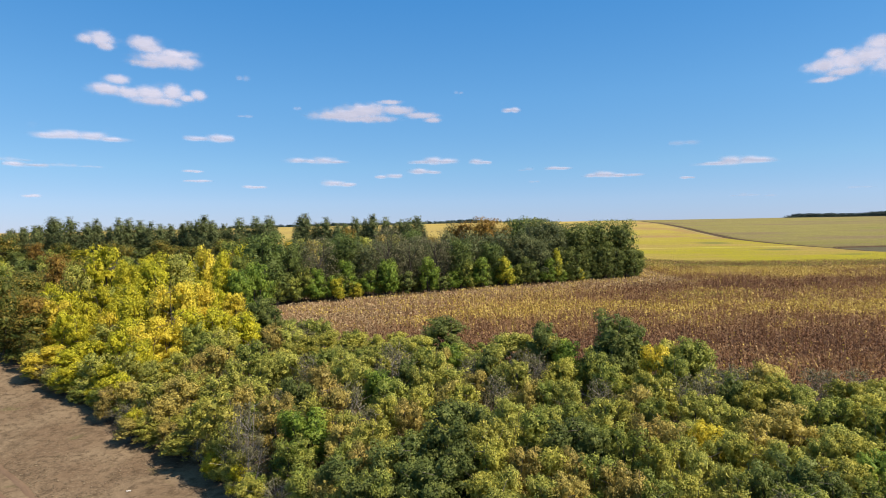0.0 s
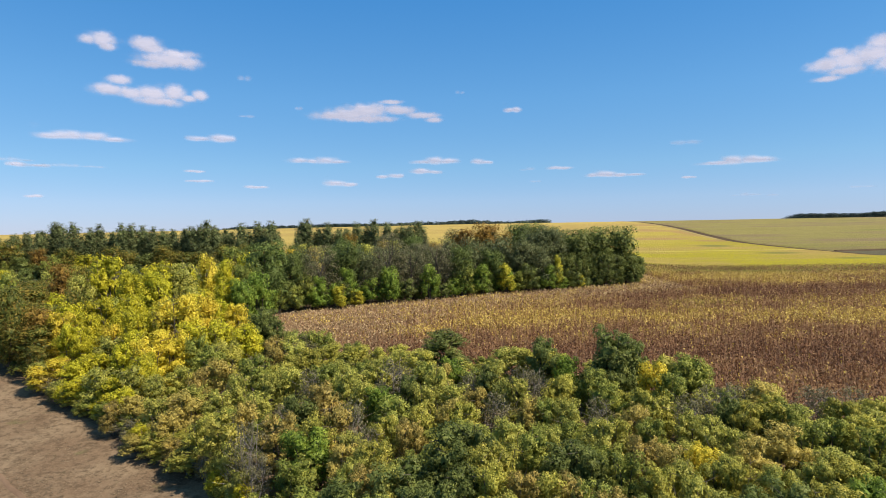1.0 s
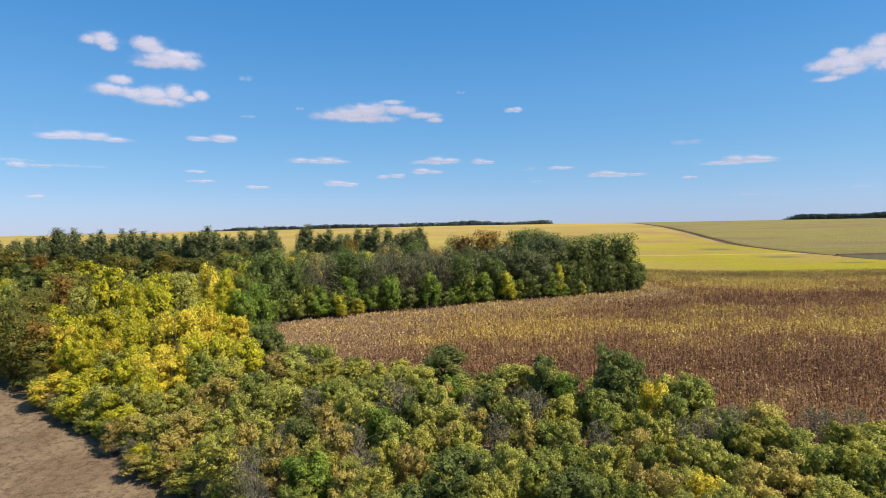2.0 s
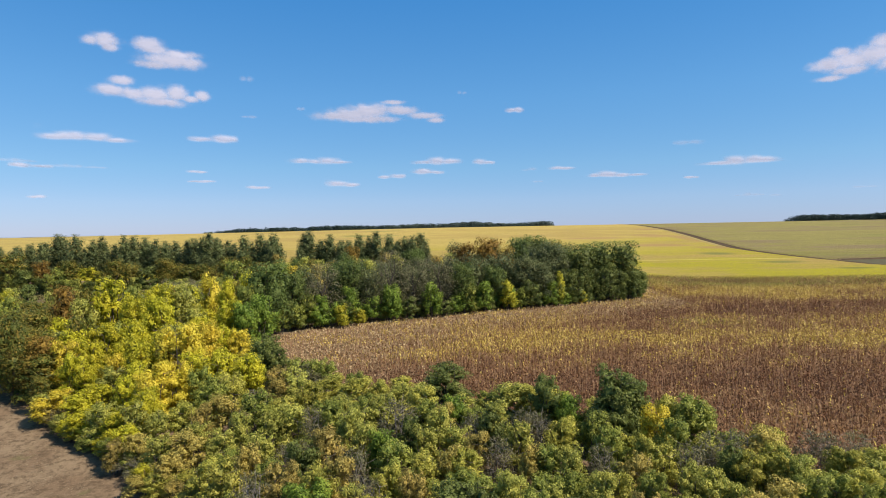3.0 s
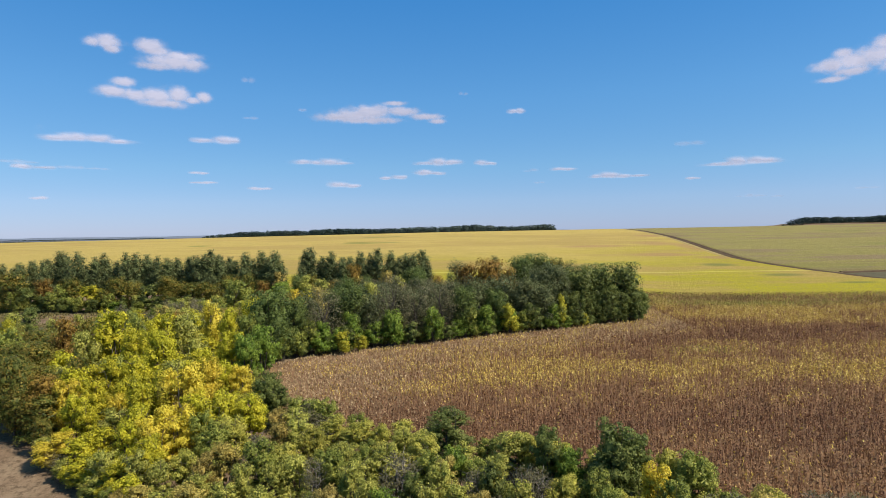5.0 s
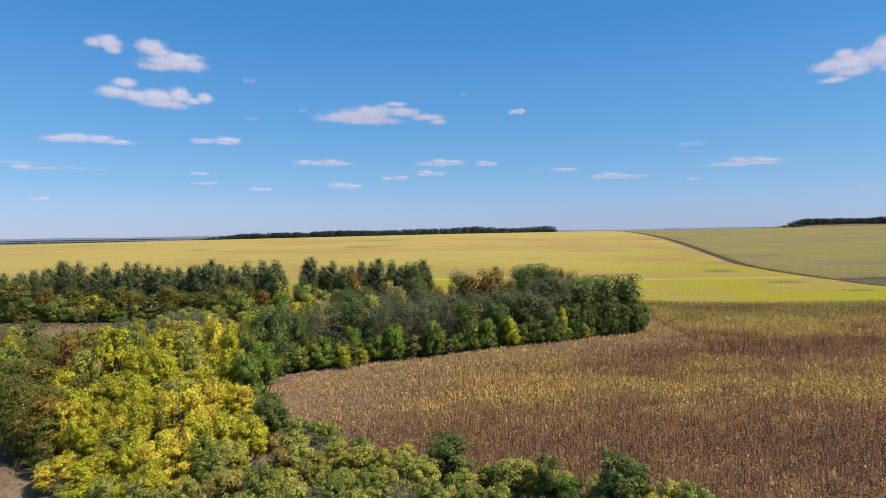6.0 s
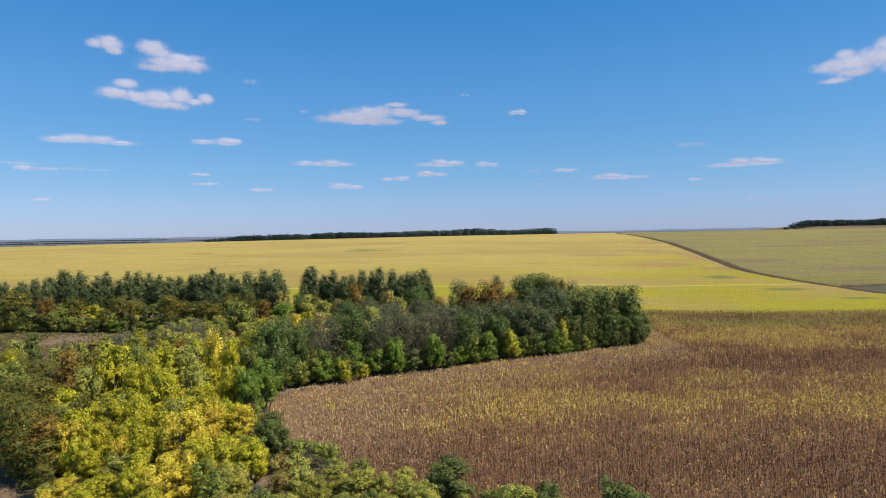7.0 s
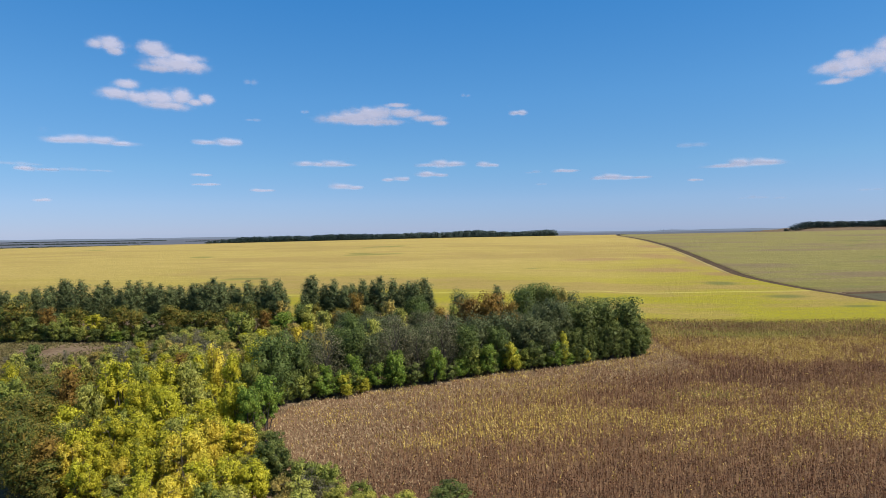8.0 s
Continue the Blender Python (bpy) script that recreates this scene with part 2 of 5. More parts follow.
def mesh_from(name, verts, faces, material, mats=None, smooth_shade=False):
    me = bpy.data.meshes.new(name)
    me.from_pydata([tuple(v) for v in verts], [], [tuple(f) for f in faces])
    for m in material if isinstance(material, (list, tuple)) else [material]:
        me.materials.append(m)
    if mats is not None:
        me.polygons.foreach_set("material_index", np.asarray(mats, np.int32))
    if smooth_shade:
        me.polygons.foreach_set("use_smooth", np.ones(len(me.polygons), bool))
    me.update()
    return me


def loose_faces(name, corners, material, mats=None):
    """One mesh of separate faces, corners: (n, sides, 3)."""
    n, k = corners.shape[:2]
    me = bpy.data.meshes.new(name)
    me.vertices.add(n * k)
    me.vertices.foreach_set("co", np.asarray(corners, np.float32).ravel())
    me.loops.add(n * k)
    me.loops.foreach_set("vertex_index", np.arange(n * k, dtype=np.int32))
    me.polygons.add(n)
    me.polygons.foreach_set("loop_start", np.arange(0, n * k, k, dtype=np.int32))
    for m in material if isinstance(material, (list, tuple)) else [material]:
        me.materials.append(m)
    if mats is not None:
        me.polygons.foreach_set("material_index", np.asarray(mats, np.int32))
    me.update(calc_edges=True)
    return me


def part(name, me, parent, label=""):
    ob = new(name, me)
    ob.parent = parent
    return tagged(ob, label) if label else ob


def sheet(name, xs, ys, z, material):
    """A draped sheet: xs, ys, z are arrays of rows by columns."""
    r, c = xs.shape
    verts = np.stack([xs, ys, z], -1).reshape(-1, 3)
    faces = [(i * c + j, i * c + j + 1, (i + 1) * c + j + 1, (i + 1) * c + j) for i in range(r - 1) for j in range(c - 1)]
    return mesh_from(name, verts, faces, material, smooth_shade=True)


def inside(poly, x, y):
    x, y = np.asarray(x, float), np.asarray(y, float)
    hit = np.zeros(x.shape, bool)
    for (x0, y0), (x1, y1) in zip(poly, poly[1:] + poly[:1]):
        cross = (y0 > y) != (y1 > y)
        hit ^= cross & (x < (x1 - x0) * (y - y0) / ((y1 - y0) or 1e-9) + x0)
    return hit


# ---------------------------------------------------------------- the ground, fields and tracks
def build_ground():
    rows = np.concatenate([np.arange(-300, -20, 20), np.arange(-20, 270, 3.0), 270 * 1.045 ** np.arange(0, 67)])
    rows = rows[rows < 4900]
    s = np.linspace(-1, 1, 141)
    ys = np.repeat(rows[:, None], len(s), 1)
    xs = s[None] * (160 + 1.05 * np.maximum(ys, 0))
    z = ground_z(xs, ys)
    for i in range(z.shape[0]):
        for j in range(z.shape[1]):
            if -20 < ys[i, j] < 270:
                z[i, j] += 0.14 * noise.noise((xs[i, j] * 0.15, ys[i, j] * 0.15, 0))
    tagged(new("ground", sheet("ground", xs, ys, z, GROUND)), "dry brownish grass and bare earth beside the wood", "ground", kind="structure")


build_ground()

TRACK = ((225, 212), (200, 224), (174, 236), (170.3, 246), (168.5, 255), (164.5, 266), (161.5, 280), (159.8, 292), (158.3, 310), (160, 330), (165.5, 359), (169, 382), (174, 411), (179, 443), (184.2, 475),
         (190, 506), (195, 547), (201, 595), (211, 684), (231, 800), (266, 940), (326, 1150), (350, 1240))


def track_x(y):
    return np.interp(y, [p[1] for p in TRACK], [p[0] for p in TRACK])


def build_fields():
    rows = np.concatenate([np.arange(190, 300, 4.0), 300 * 1.03 ** np.arange(0, 49)])
    rows = rows[rows < 1240]
    s = np.linspace(0, 1, 90)[None]
    # golden field: from behind the trees up to the ridge
    ys = np.repeat(rows[:, None], 90, 1)
    right = track_x(ys) - 2.6
    left = -320 - 0.75 * ys
    xs = left + (right - left) * s ** 0.8
    near = np.interp(xs, [39, 41, 66, 88, 107, 125, 146, 230], [216, 203, 199, 202.5, 200.8, 199.8, 200.2, 198])
    ys = near + (ys - 190) * (1240 - near) / (1240 - 190)
    xs = np.minimum(xs, track_x(ys) - 2.6)
    z = ground_z(xs, ys) + 0.55
    for i in range(z.shape[0]):
        for j in range(z.shape[1]):
            z[i, j] += 0.10 * noise.noise((xs[i, j] * 0.08, ys[i, j] * 0.08, 3))
    z[0] -= 0.7
    tagged(new("crop_field", sheet("crop_field", xs, ys, z, GOLDCROP)), "wide ripening golden-green field rising to the ridge", "field", kind="structure")
    # duller field beyond the track
    rows = rows[rows > 258]
    ys = np.repeat(rows[:, None], 90, 1)
    left = track_x(ys) + 2.8
    xs = left + (1000 + 0.5 * ys - left) * s ** 1.5
    z = ground_z(xs, ys) + 0.5
    z[0] -= 0.7
    z[:, 0] -= 0.7
    tagged(new("crop_field", sheet("far_crop", xs, ys, z, DULLCROP)), "dull brownish-green field beyond the earth track", "field", kind="structure")
    # the earth track between them, two ruts and a raised middle
    t = np.linspace(238, 1235, 170)
    off = np.array([-3.4, -2.2, -1.3, -0.7, 0.0, 0.7, 1.3, 2.2, 3.4])
    rise = np.array([0.25, 0.22, 0.05, 0.05, 0.2, 0.05, 0.05, 0.22, 0.25])
    xs = track_x(t)[:, None] + off[None]
    ys = np.repeat(t[:, None], len(off), 1)
    tagged(new("earth_track", sheet("earth_track", xs, ys, ground_z(xs, ys) + 0.06 + rise, TRACKSOIL)), "dark earth farm track between two fields", "track", kind="structure")
    # pale mown verge on the golden side of the track
    t = np.linspace(330, 760, 90)
    off = np.array([-3.0, -3.8, -5.4, -6.6])
    xs = track_x(t)[:, None] + off[None] - np.array([0, 0, 1, 2])[None] * np.array([noise.noise((y * 0.02, 3, 1)) for y in t])[:, None]
    ys = np.repeat(t[:, None], 4, 1)
    tagged(new("mown_verge", sheet("mown_verge", xs[:, ::-1], ys, ground_z(xs[:, ::-1], ys) + np.array([0.5, 0.74, 0.74, 0.3]), VERGE)), "pale mown strip of stubble along the earth track", "verge", kind="structure")
    # bare grey-brown corner where the track turns in, and the strip of dark earth along the field above it
    u, v = np.meshgrid(np.linspace(0, 1, 30), np.linspace(0, 1, 14))
    ys = 229 + 29 * v
    xs = track_x(ys) + 2.4 + (255 - track_x(ys)) * u
    ys = ys - 8 * u * (1 - v)
    z = ground_z(xs, ys) + 0.3 + 0.15 * np.array([[noise.noise((a * 0.3, b * 0.3, 8)) for a, b in zip(ra, rb)] for ra, rb in zip(xs, ys)])
    tagged(new("bare_corner", sheet("bare_corner", xs, ys, z, CORNERSOIL)), "grey-brown bare corner of ground beside the track", "soil", kind="structure")
    t = np.linspace(171, 300, 40)
    off = np.array([-1.8, -0.9, 0.9, 1.8])
    xs = np.repeat(t[:, None], 4, 1)
    ys = (257.5 + (t - 171) * 0.12)[:, None] + off[None]
    tagged(new("earth_strip", sheet("earth_strip", xs, ys, ground_z(xs, ys) + np.array([0.3, 0.75, 0.75, 0.3]), TRACKSOIL)), "strip of dark bare earth beside the field", "track", kind="structure")
    # two wheel ruts of a dirt road at the wood's edge
    t = np.linspace(-1, 1, 120)
    cx, cy = -37.5 - 32 * t, 48.5 + 26 * t
    verts, faces = [], []
    for rut in (-0.85, 0.85):
        k = len(verts)
        for x, y in zip(cx, cy):
            wob = 0.12 * noise.noise((x * 0.4, y * 0.4, rut))
            for w, dz in ((-0.42 + 0.2 * noise.noise((x, y, 2)), -0.16), (-0.16, 0.0), (0.0, -0.02), (0.16, 0.0), (0.42 + 0.2 * noise.noise((x, y, 5)), -0.16)):
                px, py = x + (rut + wob + w) * 0.63, y + (rut + wob + w) * 0.77
                verts.append((px, py, float(ground_z(px, py)) + 0.14 * noise.noise((px * 0.15, py * 0.15, 0)) + 0.06 + dz))
        for a in range(len(cx) - 1):
            for b in range(4):
                faces.append((k + a * 5 + b, k + a * 5 + b + 1, k + a * 5 + b + 6, k + a * 5 + b + 5))
    tagged(new("dirt_road", mesh_from("dirt_road", verts, faces, ROADSOIL, smooth_shade=True)), "two reddish-brown wheel ruts across dry grass", "road", kind="structure")


build_fields()

FIELD = [(-38, 99), (-37.6, 107.3), (-33.2, 114.9), (-28.6, 119.3), (-23.1, 121.1), (-17.7, 124.2), (-11.8, 125.3), (-5.8, 127), (0.4, 130.1), (6.8, 133.4), (13.5, 136.3), (27.4, 140.5),
         (35.2, 144.8), (47.5, 148.7), (50.5, 153), (52, 165), (50, 180), (47, 202), (66, 199), (88, 202.5), (107, 200.8), (125, 199.8), (146, 200.2), (200, 198),
         (200, 60), (100, 28), (60, 34), (40, 47), (34, 51), (28, 55), (20, 62), (9, 65), (0, 69), (-8, 75), (-15, 79), (-25, 88)]


def build_sunflowers():
    xs, ys = np.meshgrid(np.arange(-40, 200, 4.0), np.arange(28, 208, 4.0))
    # soil under the plants, one sheet
    keep = inside(FIELD, xs + 2, ys + 2)
    rows, cols = xs.shape
    verts = np.stack([xs, ys, ground_z(xs, ys) + 0.17], -1).reshape(-1, 3)
    faces = [(i * cols + j, i * cols + j + 1, (i + 1) * cols + j + 1, (i + 1) * cols + j) for i in range(rows - 1) for j in range(cols - 1) if keep[i, j]]
    tagged(new("field_soil", mesh_from("field_soil", verts, faces, FIELDSOIL)), "dark brown soil under the sunflower crop", "soil", kind="structure")
    rng = np.random.default_rng(5)
    px, py = np.meshgrid(np.arange(-42, 200, 0.34), np.arange(28, 214, 0.7))
    px, py = px.ravel(), py.ravel()
    px = px + rng.normal(0, 0.2, px.shape)
    py = py - 0.09 * px + rng.normal(0, 0.13, py.shape)
    keep = inside(FIELD, px, py) & (np.abs(px) < 0.80 * py + 5) & (rng.random(px.shape) < 0.93)
    px, py = px[keep], py[keep]
    n = len(px)
    pz = ground_z(px, py) + 0.1
    drift = np.array([0.5 * noise.noise((x * 0.04, y * 0.075, 7)) + 0.55 * noise.noise((x * 0.12, y * 0.2, 9)) + 0.4 * noise.noise((x * 0.4, y * 0.6, 4)) for x, y in zip(px, py)])
    drift = drift - 0.15 * smooth(166, 180, py) - 0.42 * (1 - smooth(66, 108, py)) + 0.06 + 0.08 * smooth(96, 125, py)
    for cx, cy, rx, ry, more in YELLOW_DRIFTS:
        drift = drift + 1.05 * more * np.exp(-((px - cx) / rx) ** 2 - ((py - cy) / ry) ** 2)
    poor = smooth(0, 1, np.clip((-px + 10 + (py - 95) * 0.4) / 46, 0, 1))  # thin, low plants towards the field's corner and the grove
    poor = np.maximum(poor, 0.75 * (1 - smooth(3, 26, 122.5 + (px + 19) * 0.41 - py)) * (px < 58))
    h = rng.uniform(1.15, 1.65, n) * (1 + 0.12 * drift) * (1 - 0.72 * poor)
    base = np.stack([px, py, pz], 1)
    lean = rng.normal(0, 0.09, (n, 2)) * h[:, None]
    top = base + np.concatenate([lean, h[:, None]], 1)
    ang = rng.uniform(0, 2 * np.pi, n)
    side = np.stack([np.cos(ang), np.sin(ang), 0 * ang], 1)
    corners, mats = [], []
    w = 0.045
    corners.append(np.stack([base - side * w, base + side * w, top], 1))
    mats.append(np.zeros(n, int))
    # drooping heads
    r = rng.uniform(0.1, 0.16, n)[:, None]
    out = np.stack([-side[:, 1], side[:, 0], 0 * ang], 1)
    down = np.array([0, 0, -1.0]) * 0.8 + out * 0.5
    c = top + out * 0.08
    corners.append(np.stack([c - side * r - down * r * 0.7, c + side * r - down * r * 0.7, c + down * r * 1.3], 1))
    yellow = rng.random(n) < np.clip(0.2 + 1.3 * drift, 0.02, 0.9)
    mats.append(np.where(yellow, 1, 0))
    # withered leaves down the stalk
    for k, (lo, hi) in enumerate(((0.25, 0.5), (0.45, 0.7), (0.6, 0.9), (0.7, 0.97))):
        f = rng.uniform(lo, hi, n)[:, None]
        a = rng.uniform(0, 2 * np.pi, n)
        d = np.stack([np.cos(a), np.sin(a), rng.uniform(-1.5, -0.4, n)], 1)
        s = np.stack([-np.sin(a), np.cos(a), rng.uniform(-0.3, 0.3, n)], 1)
        at = base + (top - base) * f
        ln = rng.uniform(0.2, 0.38, n)[:, None]
        wd = ln * 0.28
        corners.append(np.stack([at - s * wd * 0.6, at + d * ln * 0.3 + s * wd * 1.1, at + d * ln], 1))
        mats.append(np.where(yellow & (rng.random(n) < (0.3, 0.65, 0.9, 0.95)[k]), 1, 0))
    mats = np.concatenate(mats)
    mats = np.where((mats == 0) & (rng.random(n * 6) < np.tile(np.clip(0.04 - 1.3 * drift, 0, 0.85), 6)), 3, mats)
    mats = np.where(rng.random(n * 6) < np.tile(0.93 * poor * np.where(yellow, 0.6, 1.0), 6), 4, mats)
    weedy = 0.3 * smooth(166, 178, py) + 0.6 * np.exp(-((px - 88) / 26) ** 2 - ((py - 175) / 5) ** 2) + 0.4 * np.exp(-((px - 51) / 7) ** 2 - ((py - 118) / 2) ** 2)
    mats = np.where(rng.random(n * 6) < np.tile(weedy, 6), 2, mats)
    me = loose_faces("sunflower_crop", np.concatenate(corners), [WITHERED, YELLOWED, OLIVE, MAROON, PALE], mats)
    tagged(new("sunflower_crop", me), "withered brown sunflowers with yellowing leaves and drooping heads", "sunflowers", kind="stuff")


# where more (or fewer) leaves have stayed yellow: x, y, half widths, amount
YELLOW_DRIFTS = ((70, 153, 24, 4.5, 0.6), (95, 160, 30, 5, 0.3), (74, 131, 34, 8, -0.6), (66, 103, 16, 8, 0.6), (76, 100, 10, 6, 0.3), (19, 106, 16, 6, 0.55), (6, 98, 14, 6, 0.5), (35, 104, 9, 4, 0.4),
                 (-6, 98, 9, 4, 0.4), (33, 96, 12, 3, -0.3), (14, 113, 14, 4, -0.25), (-15, 86, 14, 6, -0.6), (20, 80, 40, 6, -0.45), (50, 80, 24, 6, -0.5), (90, 192, 50, 6, -0.3))
MAROON = leaf_material("dark_withered_sunflower", ((0.105, 0.053, 0.028), (0.165, 0.085, 0.042), (0.235, 0.13, 0.064)), 0.3)
PALE = leaf_material("bleached_sunflower", ((0.31, 0.22, 0.115), (0.41, 0.31, 0.165), (0.51, 0.41, 0.235)), 0.2)
WITHERED = leaf_material("withered_sunflower", ((0.178, 0.096, 0.043), (0.293, 0.172, 0.074), (0.435, 0.302, 0.138)), 0.34)
YELLOWED = leaf_material("yellowed_sunflower", ((0.43, 0.32, 0.06), (0.60, 0.46, 0.095), (0.72, 0.595, 0.18)), 0.3)
build_sunflowers()


# ---------------------------------------------------------------- trees
def tube(verts, faces, a, b, ra, rb, sides=5):
    a, b = Vector(a), Vector(b)
    d = (b - a).normalized()
    u = d.orthogonal().normalized()
    v = d.cross(u)
    k = len(verts)
    for p, r in ((a, ra), (b, rb)):
        for i in range(sides):
            t = 2 * math.pi * i / sides
            verts.append(p + (u * math.cos(t) + v * math.sin(t)) * r)
    for i in range(sides):
        j = (i + 1) % sides
        faces.append((k + i, k + j, k + sides + j, k + sides + i))


def limb(verts, faces, rng, a, b, ra, rb, bends=3, wob=0.12, sides=5):
    """A tapered, slightly crooked limb from a to b."""
    a, b = np.asarray(a, float), np.asarray(b, float)
    ln = np.linalg.norm(b - a)
    pts = [a + (b - a) * k / bends + (rng.normal(0, wob * ln / bends, 3) if 0 < k < bends else 0) for k in range(bends + 1)]
    for k in range(bends):
        tube(verts, faces, pts[k], pts[k + 1], ra + (rb - ra) * k / bends, ra + (rb - ra) * (k + 1) / bends, sides)
    return pts


def leaves_on(rng, clumps, count, size, aspect=0.75, up=0.25, ragged=0.3, flat=0.0):
    """Leaf triangles spread over the skins of ellipsoid clumps (centre, radii), shares by their area, and the way each one faces."""
    area = np.array([c[1][0] * c[1][1] + c[1][0] * c[1][2] + c[1][1] * c[1][2] for c in clumps])
    pick = rng.choice(len(clumps), count, p=area / area.sum())
    cen = np.array([c[0] for c in clumps], float)[pick]
    rad = np.array([c[1] for c in clumps], float)[pick]
    d = rng.normal(0, 1, (count, 3))
    d[:, 2] += up
    d /= np.linalg.norm(d, axis=1, keepdims=True)
    f = 1 - np.abs(rng.normal(0, ragged, (count, 1))) + rng.uniform(0, 0.3, (count, 1))
    p = cen + d * rad * f
    skin = d / rad * rad.mean(1, keepdims=True)
    skin /= np.linalg.norm(skin, axis=1, keepdims=True)
    nrm = skin + rng.normal(0, 0.5, (count, 3))
    nrm[:, 2] += flat
    nrm /= np.linalg.norm(nrm, axis=1, keepdims=True)
    nrm *= np.where((nrm * skin).sum(1, keepdims=True) < 0, -1, 1)
    a = np.cross(nrm, rng.normal(0, 1, (count, 3)))
    a /= np.linalg.norm(a, axis=1, keepdims=True)
    b = np.cross(nrm, a)
    s = size * rng.uniform(0.6, 1.4, (count, 1))
    tris = np.stack([p - a * s * 0.5 - b * s * aspect * 0.3, p + a * s * 0.5 - b * s * aspect * 0.3, p + b * s * aspect * 0.7], 1)
    out = p - cen.mean(0)
    out /= np.linalg.norm(out, axis=1, keepdims=True) + 1e-6
    face = 0.6 * skin + 0.3 * out + 0.35 * nrm
    face /= np.linalg.norm(face, axis=1, keepdims=True)
    return tris, face


def crown_leaves(rng, clumps, count, size, **how):
    """A crown: fine leaves on the clumps, and coarser sprays deep inside that close it against the light."""
    outer, face = leaves_on(rng, clumps, count, size, **how)
    mid = np.mean([c[0] for c in clumps], axis=0)
    deep = [(np.array(c[0]) * (0.72, 0.72, 0.9) + mid * (0.28, 0.28, 0.1) - (0, 0, 0.3 * c[1][2]), np.array(c[1]) * 0.75) for c in clumps]
    inner, turned = leaves_on(rng, deep, count // 8, size * 2.8, aspect=0.9, ragged=0.3)
    return np.concatenate([outer, inner]), np.concatenate([face, turned])


def leaf_mesh(name, leaves, material):
    tris, face = leaves
    me = loose_faces(name, tris, material)
    me.polygons.foreach_set("use_smooth", np.ones(len(me.polygons), bool))
    me.normals_split_custom_set_from_vertices(np.repeat(face, 3, 0).tolist())
    return me


BUILT = []


def tree_thing(name, label, bark, trunk, crowns):
    """An Empty with a trunk and a crown under it. crowns: (corners, material)."""
    root = tagged(new(name), label, "tree")
    BUILT.append(root)
    root.empty_display_size = 0.3
    part("trunk", mesh_from("trunk", trunk[0], trunk[1], bark), root)
    for corners, mat in crowns:
        part("crown", leaf_mesh("crown", corners, mat), root)
    return root


def bushy_tree(seed, mat, label, bare=0.0, leaves=3200, size=0.23, height=6.0, radius=2.2, bark=None, name="bushy_tree", low=0.18, clusters=40):
    """A many-stemmed small tree: crooked stems, some twigs that stick out bare, a crown of ragged clumps."""
    rng = np.random.default_rng(seed)
    tv, tf, clumps = [], [], []
    stems = rng.integers(3, 5)
    for k in range(stems):
        a = 2 * math.pi * (k + rng.uniform(-0.3, 0.3)) / stems
        foot = np.array([0.2 * math.cos(a), 0.2 * math.sin(a), -0.3])
        reach = radius * rng.uniform(0.25, 0.6)
        tip = np.array([reach * math.cos(a), reach * math.sin(a), height * rng.uniform(0.72, 0.92)])
        pts = limb(tv, tf, rng, foot, tip, 0.085, 0.02, 3, 0.12, 4)
        for p in pts[1:]:
            for _ in range(2):
                d = rng.normal(0, 1, 3)
                d[2] = abs(d[2]) * 0.5
                d /= np.linalg.norm(d)
                limb(tv, tf, rng, p, p + d * radius * rng.uniform(0.3, 0.55), 0.025, 0.008, 1, 0.2, 3)
    n = clusters
    bunch = (26 / n) ** 0.5
    for k in range(n):
        u = low + (1.0 - low) * (k + rng.uniform(0, 1)) / n
        girth = math.sin(math.pi * min(1.0, 0.27 + 0.58 * u)) ** 0.7
        a = rng.uniform(0, 2 * math.pi)
        rr = radius * girth * math.sqrt(rng.uniform(0.12, 1.15)) * 0.86
        s = radius * rng.uniform(0.15, 0.46) * bunch
        clumps.append(((rr * math.cos(a), rr * math.sin(a), height * u * 0.92), (s, s, s * rng.uniform(0.65, 0.9))))
    if bare > 0:
        for k in range(int(110 * bare)):
            c = clumps[rng.integers(len(clumps))][0]
            d = rng.normal(0, 1, 3)
            d[2] = abs(d[2]) * 0.8 + 0.2
            d /= np.linalg.norm(d)
            limb(tv, tf, rng, np.array(c) * 0.8, np.array(c) * 0.85 + d * radius * rng.uniform(0.45, 0.8), 0.02, 0.006, 1, 0.25, 3)
    return tree_thing(name, label, bark or (GREYBARK if bare > 0.5 else DARKBARK), (tv, tf), [((leaves_on if bare > 0.6 else crown_leaves)(rng, clumps, int(leaves * (1 - 0.65 * bare)), size, up=0.5, ragged=0.3), mat)])


